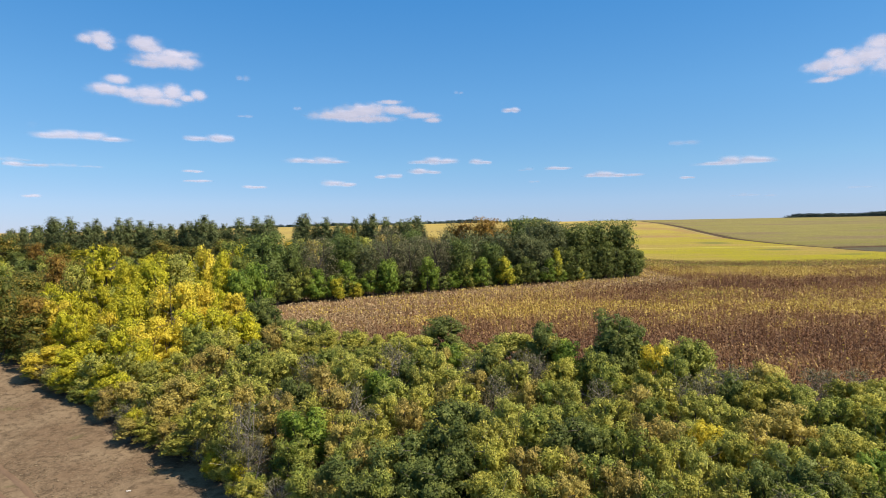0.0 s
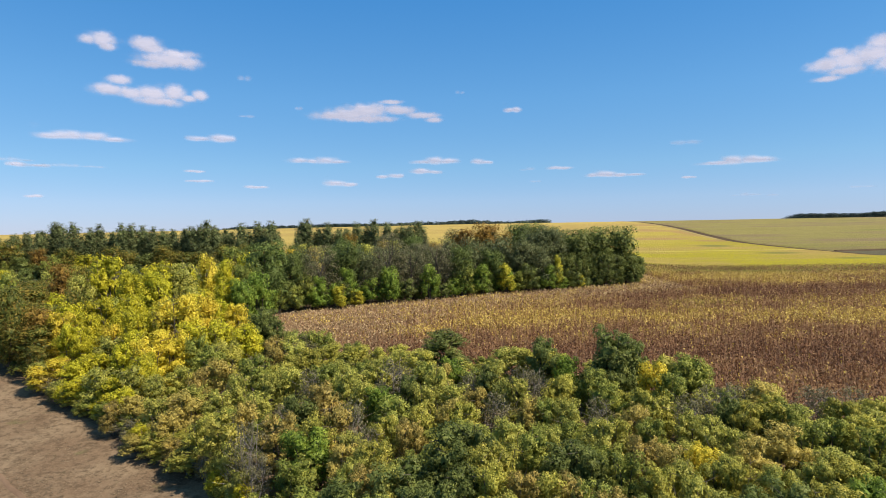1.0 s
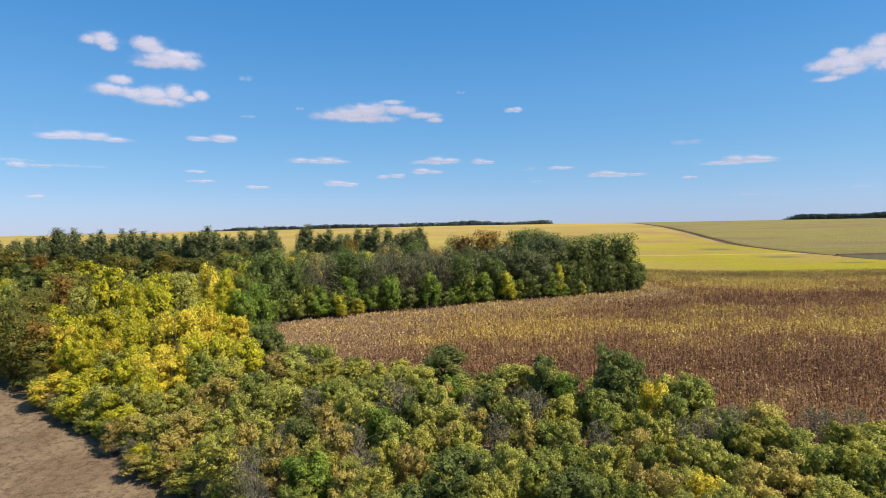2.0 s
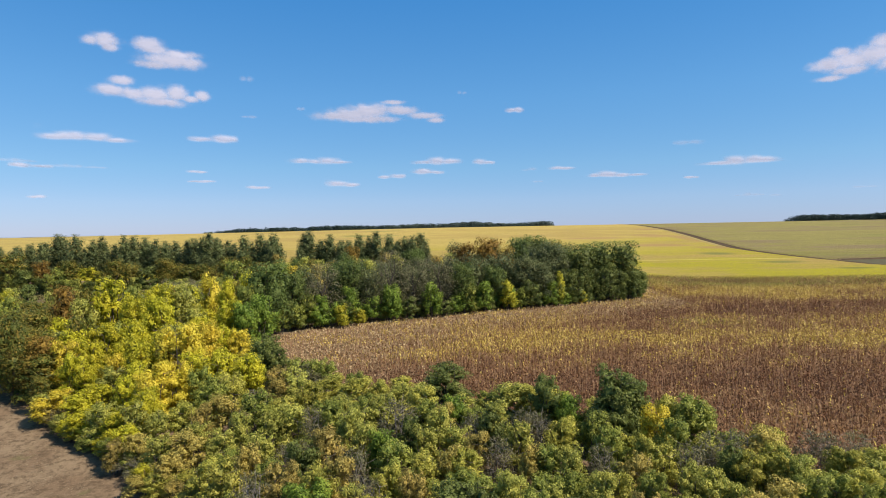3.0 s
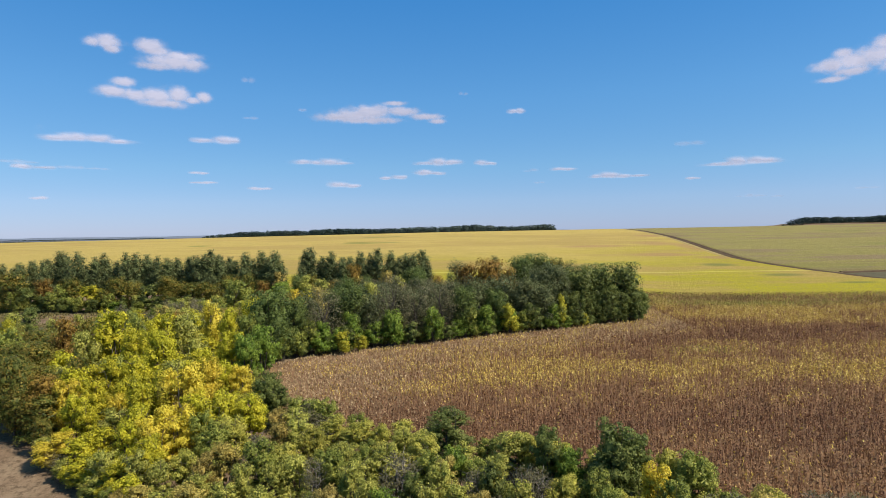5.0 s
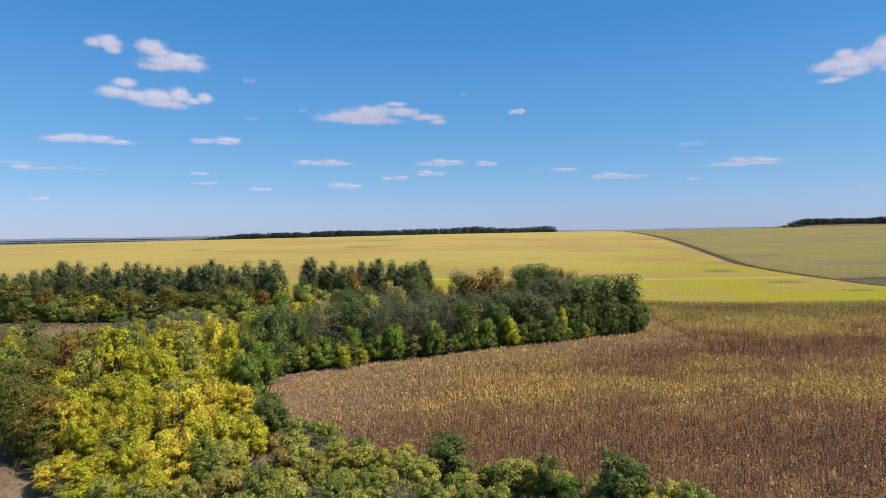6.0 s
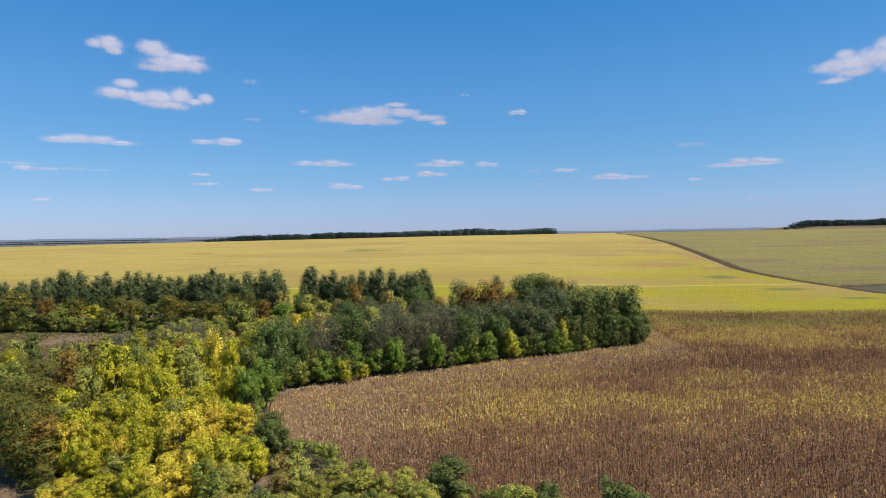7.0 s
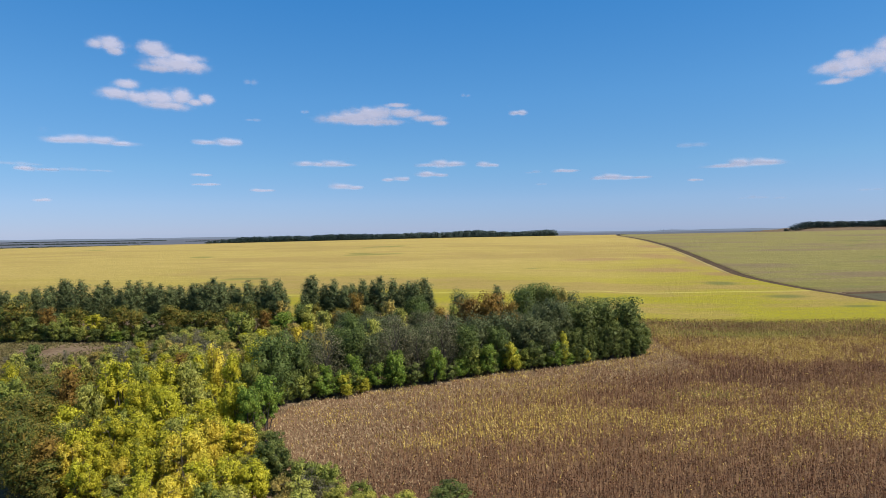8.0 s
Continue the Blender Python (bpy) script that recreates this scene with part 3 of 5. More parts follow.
def broad_tree(seed, mat, label, leaves=4600, size=0.29, height=12.5, radius=4.0, bark=None, name="elm_tree", thin=0.0, low=0.14, tiers=False):
    """A grown broadleaf tree: one trunk, main limbs, a tall ragged crown."""
    rng = np.random.default_rng(seed)
    tv, tf, clumps = [], [], []
    top = np.array([rng.normal(0, 0.3), rng.normal(0, 0.3), height * 0.8])
    pts = limb(tv, tf, rng, (0, 0, -0.4), top, 0.24, 0.06, 5, 0.08, 7)
    n = 26
    for k in range(n):
        u = low + (0.97 - low) * (k + rng.uniform(0, 1)) / n
        girth = math.sin(math.pi * min(1.0, 0.24 + 0.62 * u)) ** 0.6
        a = k * 2.4 + rng.uniform(-0.5, 0.5)
        rr = radius * girth * rng.uniform(0.35, 0.8)
        s = radius * rng.uniform(0.27, 0.45)
        c = (rr * math.cos(a), rr * math.sin(a), height * u * 0.95)
        flat = 0.58 if tiers else rng.uniform(0.7, 1.0)
        clumps.append((c, (s * (1.25 if tiers else 1), s * (1.25 if tiers else 1), s * flat)))
        if u > 0.2:
            f = max(0.0, u - 0.18) * 0.95
            j = min(int(f * 5), 4)
            limb(tv, tf, rng, pts[j], np.array(c), 0.075, 0.02, 2, 0.12, 4)
    for k in range(int(90 * thin)):
        c = np.array(clumps[rng.integers(len(clumps))][0])
        d = c * (1, 1, 0) / (np.linalg.norm(c[:2]) + 0.1) + rng.normal(0, 0.5, 3) + (0, 0, 0.5)
        d /= np.linalg.norm(d)
        limb(tv, tf, rng, c, c + d * radius * rng.uniform(0.35, 0.6), 0.028, 0.008, 1, 0.2, 3)
    return tree_thing(name, label, bark or DARKBARK, (tv, tf),
                      [((leaves_on if thin > 0.6 else crown_leaves)(rng, clumps, int(leaves * (1 - 0.3 * thin)), size * (1 - 0.25 * thin), flat=0.8 if tiers else 0.0, ragged=0.22), mat)])


def pine_tree(seed, label, height=15.0, radius=3.5, leaves=7200):
    """A plantation pine: straight reddish trunk, whorls of boughs that end in needle tufts, an open pointed top."""
    rng = np.random.default_rng(seed)
    tv, tf, clumps = [], [], []
    limb(tv, tf, rng, (0, 0, -0.4), (rng.normal(0, 0.2), rng.normal(0, 0.2), height * 0.97), 0.19, 0.03, 6, 0.03, 6)
    whorls = 12
    for k in range(whorls):
        u = 0.3 + 0.68 * k / (whorls - 1)
        reach = radius * (1.06 - u) ** 0.4 * 1.1 * rng.uniform(0.75, 1.1) if k else radius * 0.75
        boughs = 5 if k < whorls - 2 else 3
        for b in range(boughs):
            a = 2 * math.pi * (b + rng.uniform(-0.3, 0.3)) / boughs + k
            ln = reach * rng.uniform(0.65, 1.1)
            z = height * u
            tip = (ln * math.cos(a), ln * math.sin(a), z + ln * 0.28)
            limb(tv, tf, rng, (0, 0, z), tip, 0.045, 0.015, 1, 0.1, 3)
            s = max(0.4, ln * 0.36)
            clumps.append(((tip[0] * 0.85, tip[1] * 0.85, tip[2] + 0.1), (s, s, s * 0.85)))
            clumps.append(((tip[0] * 0.45, tip[1] * 0.45, z + ln * 0.2), (s * 0.9, s * 0.9, s * 0.75)))
    clumps += [((0, 0, height * 0.97), (0.8, 0.8, 0.7)), ((0, 0, height * 0.88), (1.3, 1.3, 1.0)), ((0, 0, height * 0.76), (1.3, 1.3, 1.2)), ((0, 0, height * 0.62), (1.5, 1.5, 1.3)), ((0, 0, height * 0.48), (1.5, 1.5, 1.3))]
    return tree_thing("pine_tree", label, PINEBARK, (tv, tf), [(crown_leaves(rng, clumps, leaves, 0.22, aspect=0.5, up=0.6, ragged=0.2), NEEDLE)])


USED = set()


def plant(proto, x, y, scale=1.0, turn=0.0, tall=1.0, sink=0.05):
    """Stands a tree on the ground: the first time the one that was built, then copies of it."""
    m = Matrix.LocRotScale((x, y, float(ground_z(x, y)) - sink), Euler((0, 0, turn)), (scale, scale, scale * tall))
    if proto.name in USED:
        return copy_thing(proto, m @ Matrix.Diagonal((1 / proto.scale[0], 1 / proto.scale[1], 1 / proto.scale[2], 1)))
    USED.add(proto.name)
    proto.matrix_basis = m
    return proto


def scatter(poly, spacing, seed, jitter=0.42):
    """Jittered places inside a polygon."""
    rng = np.random.default_rng(seed)
    x0, x1 = min(p[0] for p in poly), max(p[0] for p in poly)
    y0, y1 = min(p[1] for p in poly), max(p[1] for p in poly)
    out = []
    for i, y in enumerate(np.arange(y0, y1 + spacing, spacing * 0.87)):
        for x in np.arange(x0, x1 + spacing, spacing):
            px = x + (i % 2) * spacing / 2 + rng.uniform(-jitter, jitter) * spacing
            py = y + rng.uniform(-jitter, jitter) * spacing
            if inside(poly, px, py):
                out.append((px, py))
    return out


def clear_of(spots, places, gap):
    return [p for p in places if all((p[0] - s[0]) ** 2 + (p[1] - s[1]) ** 2 > (gap + 0.8 * s[2]) ** 2 for s in spots)]


# kinds, each built once, several shapes of each: a full one for the near wood, a lighter one for farther off
def both(mat, label, name, shapes, leaves=3300):
    near = [bushy_tree(s, mat, label, bare=b, name=name, leaves=leaves * 9 // 5, size=0.145, low=0.14, clusters=72) for s, b in shapes]
    mid = [bushy_tree(s + 500, mat, label, bare=b, name=name, leaves=leaves * 11 // 10, size=0.18, low=0.22, clusters=60) for s, b in shapes]
    far = [bushy_tree(s + 900, mat, label, bare=b * 0.7, name=name, leaves=leaves * 13 // 20, size=0.22, low=0.16, clusters=40) for s, b in shapes]
    FARTHER[id(near)] = (near, mid, far)
    return near, far


FARTHER = {}
OLIVES, OLIVES_FAR = both(OLIVE, "olive-green bushy tree turning yellow, in the dense wood", "apricot_tree", ((11, 0.0), (12, 0.35), (13, 0.0)))
GREENS, GREENS_FAR = both(GREEN, "green bushy tree in the dense wood", "hazel_tree", ((21, 0.0), (22, 0.15)))
MOSSES, MOSSES_FAR = both(MOSS, "pale olive bushy tree in the dense wood", "plum_tree", ((35, 0.0), (36, 0.15), (37, 0.0)))
LIMES, LIMES_FAR = both(LIME, "yellow-green bushy tree in the dense wood", "ash_tree", ((31, 0.0), (32, 0.1), (33, 0.0)))
YELLOWS, YELLOWS_FAR = both(YELLOW, "bright yellow autumn tree among green ones", "yellow_tree", ((41, 0.0), (42, 0.0)))
OCHRES, OCHRES_FAR = both(OCHRE, "ochre-brown autumn tree among green ones", "ochre_tree", ((51, 0.1), (52, 0.35)))
DARKS, DARKS_FAR = both(DARK, "dark green bushy tree in the wood", "willow_tree", ((61, 0.0), (62, 0.0)), 3600)
BRIGHTS, BRIGHTS_FAR = both(BRIGHT, "bright green leafy bush at the wood's edge", "leafy_bush", ((71, 0.0),), 3600)
LEMONS, LEMONS_FAR = both(LEMON, "lemon-yellow slender tree at the grove's foot", "slender_tree", ((91, 0.0),))
BARES, BARES_FAR = both(BROWNISH, "half-bare grey tree with thin leaves", "bare_tree", ((81, 1.0),))

def pick(pool, y):
    return rng.choice(FARTHER[id(pool)][0 if y < 44 else 1 if y < 76 else 2])


ELMS = [broad_tree(s, m, "tall dark green broadleaf tree in the grove") for s, m in ((101, DARK), (102, GREYGREEN), (103, GROVEGREEN))]
BIGGREEN = broad_tree(106, GROVEGREEN, "broad leafy green tree at the grove's corner", leaves=7500, size=0.26)
ELMS += [broad_tree(104, GREYGREEN, "tall dull grey-green tree losing its leaves", thin=0.5), broad_tree(105, BROWNISH, "tall half-bare grey-brown tree in the grove", thin=0.9)]
MAPLES = [broad_tree(s, m, t, name="maple_tree", height=9.5, radius=3.4, size=0.29, leaves=3600, tiers=True)
          for s, m, t in ((111, MAPLE, "olive-brown maple with layered boughs"), (112, RUSSET, "rusty orange-brown maple in autumn"), (113, MAPLE, "olive-brown maple with layered boughs"))]
PINES = [pine_tree(s, "dark green pine with a bare reddish lower trunk") for s in (121, 122, 123, 124)]

rng = random.Random(3)


def turn():
    return rng.uniform(0, 6.28)


SPECIAL = []


def stand(pool, places):
    """Stands the trees that can be told apart: x, y, height and the radius of the crown that shows."""
    for x, y, height, radius in places:
        kind = rng.choice(pool)
        if id(pool) in FARTHER:
            radius = max(radius * 1.3 + 0.6, height * 0.3) if y < 76 else max(radius * 1.15, height * (0.3 if y < 110 else 0.22))
            sizes = FARTHER[id(pool)]
            kind = rng.choice(sizes[0 if y < 47 or radius > 3.0 and y < 100 else 1 if y < 118 else 2])
            base, base_radius = 6.1, 2.4
        else:
            base, base_radius = (9.6 if y < 170 else 8.4, 3.6) if pool[0] in MAPLES else (12.9, 4.2)
            radius = max(radius, height * (0.36 if pool[0] is ELMS[0] and x > 28 else 0.3 if radius > 3 else 0.22))
        SPECIAL.append((x, y, radius))
        k = radius / base_radius
        plant(kind, x, y, k, turn(), height / base / k)


stand([BIGGREEN], ((-35.4, 116.4, 15.9, 5), (-31.9, 122, 12.9, 3.3),))
stand(ELMS[4:5], ((-26.4, 124.3, 13.7, 4.8), (-12.6, 130.3, 15.8, 4.5), (-7, 130.7, 13.5, 4.3), (-1.3, 134.3, 14.3, 4.4),))
stand(ELMS[3:4], ((-30.8, 127.2, 13.2, 3.7), (-17.4, 128.4, 12.2, 3.2), (-15.9, 136.8, 11.7, 3.1), (-4.8, 139.8, 12.6, 3.5), (6.7, 141.2, 14, 4.1), (0.6, 143.3, 13.2, 3.6), (14.2, 144.3, 14.3, 3.9), (22.8, 148.6, 15.9, 4), (36.5, 176, 14.6, 2.4), (3.4, 180, 15.1, 3.8),))
stand(ELMS[2:3], ((-21, 127.9, 14.1, 3.4), (-25.1, 133.4, 12.9, 2.8), (3.8, 135.9, 12.4, 3.9), (11.3, 139.3, 11.1, 3.5), (-24.7, 146, 14.1, 2.8), (-8, 165, 13.6, 2.8), (21.4, 172, 16.8, 4.6), (-10.5, 180, 13.3, 3.1),))
stand(ELMS[1:2], ((-10.7, 137.9, 11.7, 3.4), (18.4, 142.6, 13, 4.1), (23.2, 143, 11.7, 4.4), (10.5, 147.7, 12.8, 3.4), (27.6, 148.1, 16.3, 3.7),))
stand(ELMS[0:1], ((29.9, 145.5, 9.3, 3.3), (33.5, 149.2, 15.2, 4.3), (40.8, 149.8, 10.1, 3.7), (39.8, 152.4, 15.8, 4.1), (47.1, 152.8, 8, 3.5), (46.1, 153.2, 15.9, 4.4), (30.3, 154.6, 13.9, 3.8), (39, 159.9, 14.8, 4), (30.9, 180, 15.6, 3.8), (24.3, 182, 16.3, 4.2), (27.8, 182, 16.6, 4.5),))
stand(OLIVES, ((5.3, 31.6, 5.3, 0.6), (15.4, 31.9, 5.4, 0.9), (3.3, 32.8, 5.2, 0.6), (15, 33.8, 5.5, 0.8), (20.5, 35.3, 5.4, 0.8), (-3.1, 35.9, 6, 0.9), (15.2, 36.2, 5.5, 0.8), (23.3, 36.3, 5.4, 0.8), (17.7, 37.2, 5.4, 0.8), (25.6, 37.9, 5.5, 1), (-6.3, 40.5, 5.3, 0.8), (20.8, 41.6, 5.2, 0.7), (7.8, 42.4, 5.4, 0.7), (11.4, 43, 5.6, 0.9), (20.1, 43.2, 5.4, 1), (4.8, 43.4, 5.7, 0.9), (-7.1, 43.5, 5.7, 0.7), (19, 44.4, 5.5, 1.1), (-15.4, 44.5, 2.6, 0.9), (-17.2, 46.5, 4.7, 1),))
stand(OLIVES, ((10.2, 48.2, 5.4, 0.8), (6.4, 53.1, 6, 1.1), (-2.2, 54.1, 5.5, 0.9), (-7.8, 55.3, 5.8, 0.8), (-18.3, 56.7, 5.6, 1.1), (-0.9, 57.2, 5.6, 1), (4.7, 57.4, 6.3, 0.9), (-22.7, 58.2, 5.6, 1.1), (-9.9, 58.2, 6.2, 0.9), (-29, 58.3, 5.1, 1.2), (-18, 60.4, 6.1, 1), (-21.8, 61.1, 6.2, 1), (-26.6, 61.3, 5.1, 1.1), (-16.4, 61.5, 6.2, 1.3), (-31.6, 62.9, 5.5, 1), (-34.7, 63.7, 6.3, 1.3), (7.1, 64.2, 5.5, 1.8), (-39.1, 65.5, 5.7, 1.2), (-3, 67.1, 4.9, 1.2), (-42.1, 67.5, 2.6, 1.3),))
stand(OLIVES, ((-18.5, 72.2, 5.8, 1.5), (-43.2, 75.5, 6.3, 1.7), (-20, 75.6, 5.7, 1.4), (-60.6, 98, 11.3, 1.7), (-48.7, 108, 12.1, 2.1), (-79.8, 118, 9.6, 2), (-79, 125, 9, 1.7), (-95.3, 128, 8.9, 2.2), (-80, 136, 6.7, 2.3), (-18.8, 144, 12.6, 2.8), (-13.9, 160, 12.5, 2.8), (0.7, 165, 12.5, 2.5), (-36.1, 166, 11.1, 3.2), (-43.5, 180, 11, 2.8),))
stand(YELLOWS, ((17.5, 39, 5.4, 1), (19.3, 53.9, 6.8, 1.1), (-35.6, 70, 8.4, 1.9), (-33.8, 72.2, 8.3, 1.9), (-49.2, 72.4, 4.3, 2), (-35.9, 78.2, 11.5, 3.2), (-45, 78.8, 7, 1.2), (-53.2, 80.8, 8.4, 1.9), (-35.4, 85.2, 9.6, 1.8), (-31.7, 89.1, 7.4, 2), (-48.1, 119.5, 12.1, 2.5), (-35.4, 138, 11.7, 1.6),))
stand(OCHRES, ((9.8, 30.8, 5.5, 0.5), (-9, 47.4, 6.4, 1.1), (6.5, 31.3, 5.4, 0.5), (9.5, 32.2, 5.5, 0.6), (7.5, 34.1, 5.6, 0.6), (4.5, 34.6, 5.6, 0.8), (-7.4, 35.9, 4.2, 0.7), (-5.1, 37.3, 5.5, 0.7), (15, 38.2, 5.5, 0.8), (21.3, 39.8, 5.4, 1), (13.9, 40.2, 5.5, 0.9), (24.1, 41, 5.7, 1.3), (-7.5, 41.9, 5.3, 0.6), (-2.7, 44.8, 5.6, 0.6), (-13.4, 46.4, 6.9, 1.2), (15.1, 46.4, 5.7, 1), (26.6, 49.1, 6.5, 1.3), (0.1, 49.4, 5.3, 0.8), (7.2, 49.7, 5, 0.8), (-11, 52, 7.3, 1.3), (2.7, 53.1, 5, 0.8),))
stand(OCHRES, ((-18.6, 53.5, 5.8, 1), (-29.2, 54.9, 2.6, 1.1), (-26.9, 55.4, 4.5, 1.1), (-26.6, 58.6, 5.4, 1.4), (-0.4, 59.4, 5.4, 0.7), (-32.4, 60, 4.5, 0.9), (-27.3, 64, 6, 1), (-24.9, 65.2, 6.6, 1.4), (-20.4, 71.2, 5.9, 1), (-22.1, 75.4, 5.8, 1.2), (-37.4, 78.3, 8.6, 1.4), (-43.4, 120, 11, 1.4), (-60.3, 126, 7.8, 1.7), (-30.7, 140, 12.4, 1.6), (33.2, 178, 15.6, 2.7), (-18.6, 180, 12.2, 2.8), (-27.3, 182, 10.4, 2.4), (-52.4, 184, 11.9, 3),))
stand(MAPLES[1:2], ((-56.8, 81.5, 8.9, 2.9), (-67.6, 103, 13, 2.8), (-58.6, 127, 8.9, 1.9), (15.9, 156, 14.9, 2.7), (5.3, 158, 16, 3.9), (11.3, 158, 17.3, 4.2), (-2.9, 168, 11.8, 2.3), (-32.8, 172, 9, 2.3), (-56.3, 178, 8.5, 2.4), (-29.3, 182, 12.6, 2.8), (-125.3, 182, 9.6, 3.1),))
stand(BRIGHTS, ((24.4, 32.8, 5.5, 1), (-10.6, 43.7, 6.3, 1.6), (-6, 53.2, 5.8, 1), (12.6, 59.4, 5.9, 1), (0.8, 61.6, 5.2, 1), (-34.5, 100, 9.8, 2.1), (-32.8, 104, 10.6, 2.2), (-50.2, 176, 9.3, 3.7), (-101.1, 178, 3.5, 2.4),))
stand(GREENS, ((22.7, 30.7, 5.2, 0.8), (11, 30.9, 5.5, 0.6), (-4, 32.9, 5.4, 0.7), (8.5, 33, 5.6, 0.7), (-5.6, 33.8, 5, 0.7), (-9, 37, 4.4, 1), (11.7, 37.1, 5.5, 0.7), (-6.8, 38.7, 4.7, 0.7), (30, 40.3, 5.7, 1), (6.1, 41, 5.5, 0.9), (-10.9, 41.4, 4.9, 1.1), (26.2, 41.8, 5.6, 1), (28.4, 42.6, 5.7, 0.9), (15.3, 43.3, 5.6, 0.8), (27, 45.3, 6.1, 0.9), (-18.1, 47.5, 2.6, 1), (8.5, 49.3, 5.1, 0.8), (-4.7, 50.5, 5.5, 1.2), (14.3, 51.1, 6, 0.9), (19.9, 51.5, 6.7, 0.8),))
stand(GREENS, ((13.8, 54, 6.2, 1.1), (23.4, 55.5, 6.5, 1.5), (-12, 61.6, 6, 0.9), (-21.1, 64.8, 6.9, 1.6), (-39.1, 65.1, 2.6, 1.2), (-28.4, 69.4, 6.3, 1.3), (-28.5, 70.8, 6.5, 1.5), (-30.5, 72, 7.3, 1.2), (-77, 102, 11.2, 2.5), (-37.9, 110, 11.4, 2.5), (-58.8, 110, 11.7, 2.1), (-75.5, 140, 6.7, 2.1), (-60.1, 168, 11.2, 4.8), (-93.8, 178, 3.4, 2.4), (-120.5, 182, 8.8, 4.2),))
stand(MAPLES[:1] + MAPLES[2:], ((-52.8, 75.2, 5.3, 1.4), (-55.7, 79.3, 7, 3.2), (-59.7, 79.8, 9, 2.5), (-60.8, 81.2, 11.9, 2.6), (-54.9, 86.2, 10.5, 2), (-64.9, 106, 12.1, 2.2), (-106.2, 181, 6.5, 2.8), (-71.3, 181, 6.3, 3.1), (-135.9, 182, 11.9, 4.9), (-97.8, 182, 8.7, 3.5), (-83.7, 182, 8.3, 3.5), (-79.3, 182, 7.9, 3.8), (-75.6, 182, 8, 3.1), (-67.7, 182, 10, 3.1), (-117.6, 183, 9.5, 3.5), (-103.7, 183, 9.8, 3.2), (-87.6, 183, 9.9, 3.5), (-63.1, 184, 10.1, 2.8),))
# added dark-leaved trees standing in for a shaded gap between tree rows
stand(DARKS, ((-3.2, 36.2, 6, 1.6), (-1, 33.6, 5.6, 1.4), (-4.6, 33.4, 5.4, 1.3), (-6.4, 36.2, 5.2, 1.2), (1.2, 35.6, 5.6, 1.2)))
stand(DARKS, ((20.5, 31.5, 5.2, 0.9), (17.7, 32.6, 5.3, 0.7), (19.9, 33.2, 5.5, 1.2), (-1.9, 33.7, 5.4, 0.9), (9.5, 38.3, 5.5, 1), (8.2, 38.6, 5.7, 1.5), (0.5, 39, 7, 1.7), (2, 39.6, 6.7, 1.1), (22.9, 46.9, 5.9, 0.8), (-12.7, 50, 7.1, 0.9), (-3.5, 55.6, 5.7, 0.8), (4.1, 56.2, 5.7, 0.9), (16.4, 57.5, 6.9, 1.8), (18.9, 60, 6.4, 1.1), (10.8, 64.2, 5.5, 1.1), (-24.2, 82.5, 6.4, 2), (-26.4, 82.7, 7.5, 2.2), (-26.2, 86.7, 7.2, 1.8), (-100.7, 140, 8, 2.4), (-129.1, 181, 8.2, 4.2),))
stand(DARKS, ((16.9, 58.4, 9, 1.8), (18.6, 58.8, 8, 1.2), (-0.1, 69.5, 6.6, 2.4), (10.4, 61, 7.4, 1.3)))
stand(GREENS, ((23.6, 56.1, 6.9, 1.5),))
stand(DARKS, ((-92.9, 181, 8.6, 4.2),))
stand(MOSSES, ((12.8, 31.6, 5.5, 0.7), (2, 32.5, 5.1, 0.8), (22.2, 32.7, 5.5, 1.1), (6.2, 34.5, 5.6, 0.8), (2.8, 35.2, 5.7, 0.6), (12.9, 35.3, 5.6, 0.9), (18.5, 36.2, 5.4, 0.7), (25.2, 36.2, 5.4, 1.1), (2.5, 36.7, 6.2, 0.7), (3.6, 37.8, 6.1, 0.6), (-4.9, 40.7, 5.9, 0.8), (30.3, 42.4, 5.8, 1.2), (12.7, 43.3, 5.6, 0.7), (-4.8, 45.9, 5.5, 0.9), (-10.3, 46, 6.5, 0.9), (23.9, 46, 5.9, 0.7), (26.2, 46.2, 6.3, 0.9), (32.3, 47.2, 5.5, 1), (34.6, 47.2, 5.5, 1.4), (17.6, 47.9, 5.7, 0.9),))
stand(LIMES, ((-34.3, 61.3, 4.8, 1), (-37.3, 64.6, 4.7, 1.2), (-34.3, 66, 7.1, 1.3), (-42.1, 67, 3.9, 1.4), (-38.3, 69.3, 7.1, 1.2),))
stand(MOSSES, ((-18.5, 48, 6.8, 1.2), (1.5, 48.4, 5.3, 0.9), (-2, 48.6, 5.3, 0.9), (16.9, 49.3, 5.9, 0.8), (-22.5, 51.4, 2.6, 1.6), (-21.9, 52, 5.4, 1.1), (10.3, 53.6, 5.2, 1), (11.4, 54.4, 5.6, 0.8), (-26.4, 55.5, 2.6, 1.9), (21.9, 57.7, 6.2, 0.8), (11.5, 61, 5.8, 1.2), (9, 64, 5.4, 0.9), (-29.5, 64.5, 5.9, 1.3), (-16.2, 69.3, 5.7, 1.3), (-8.3, 70.7, 4.7, 1),))
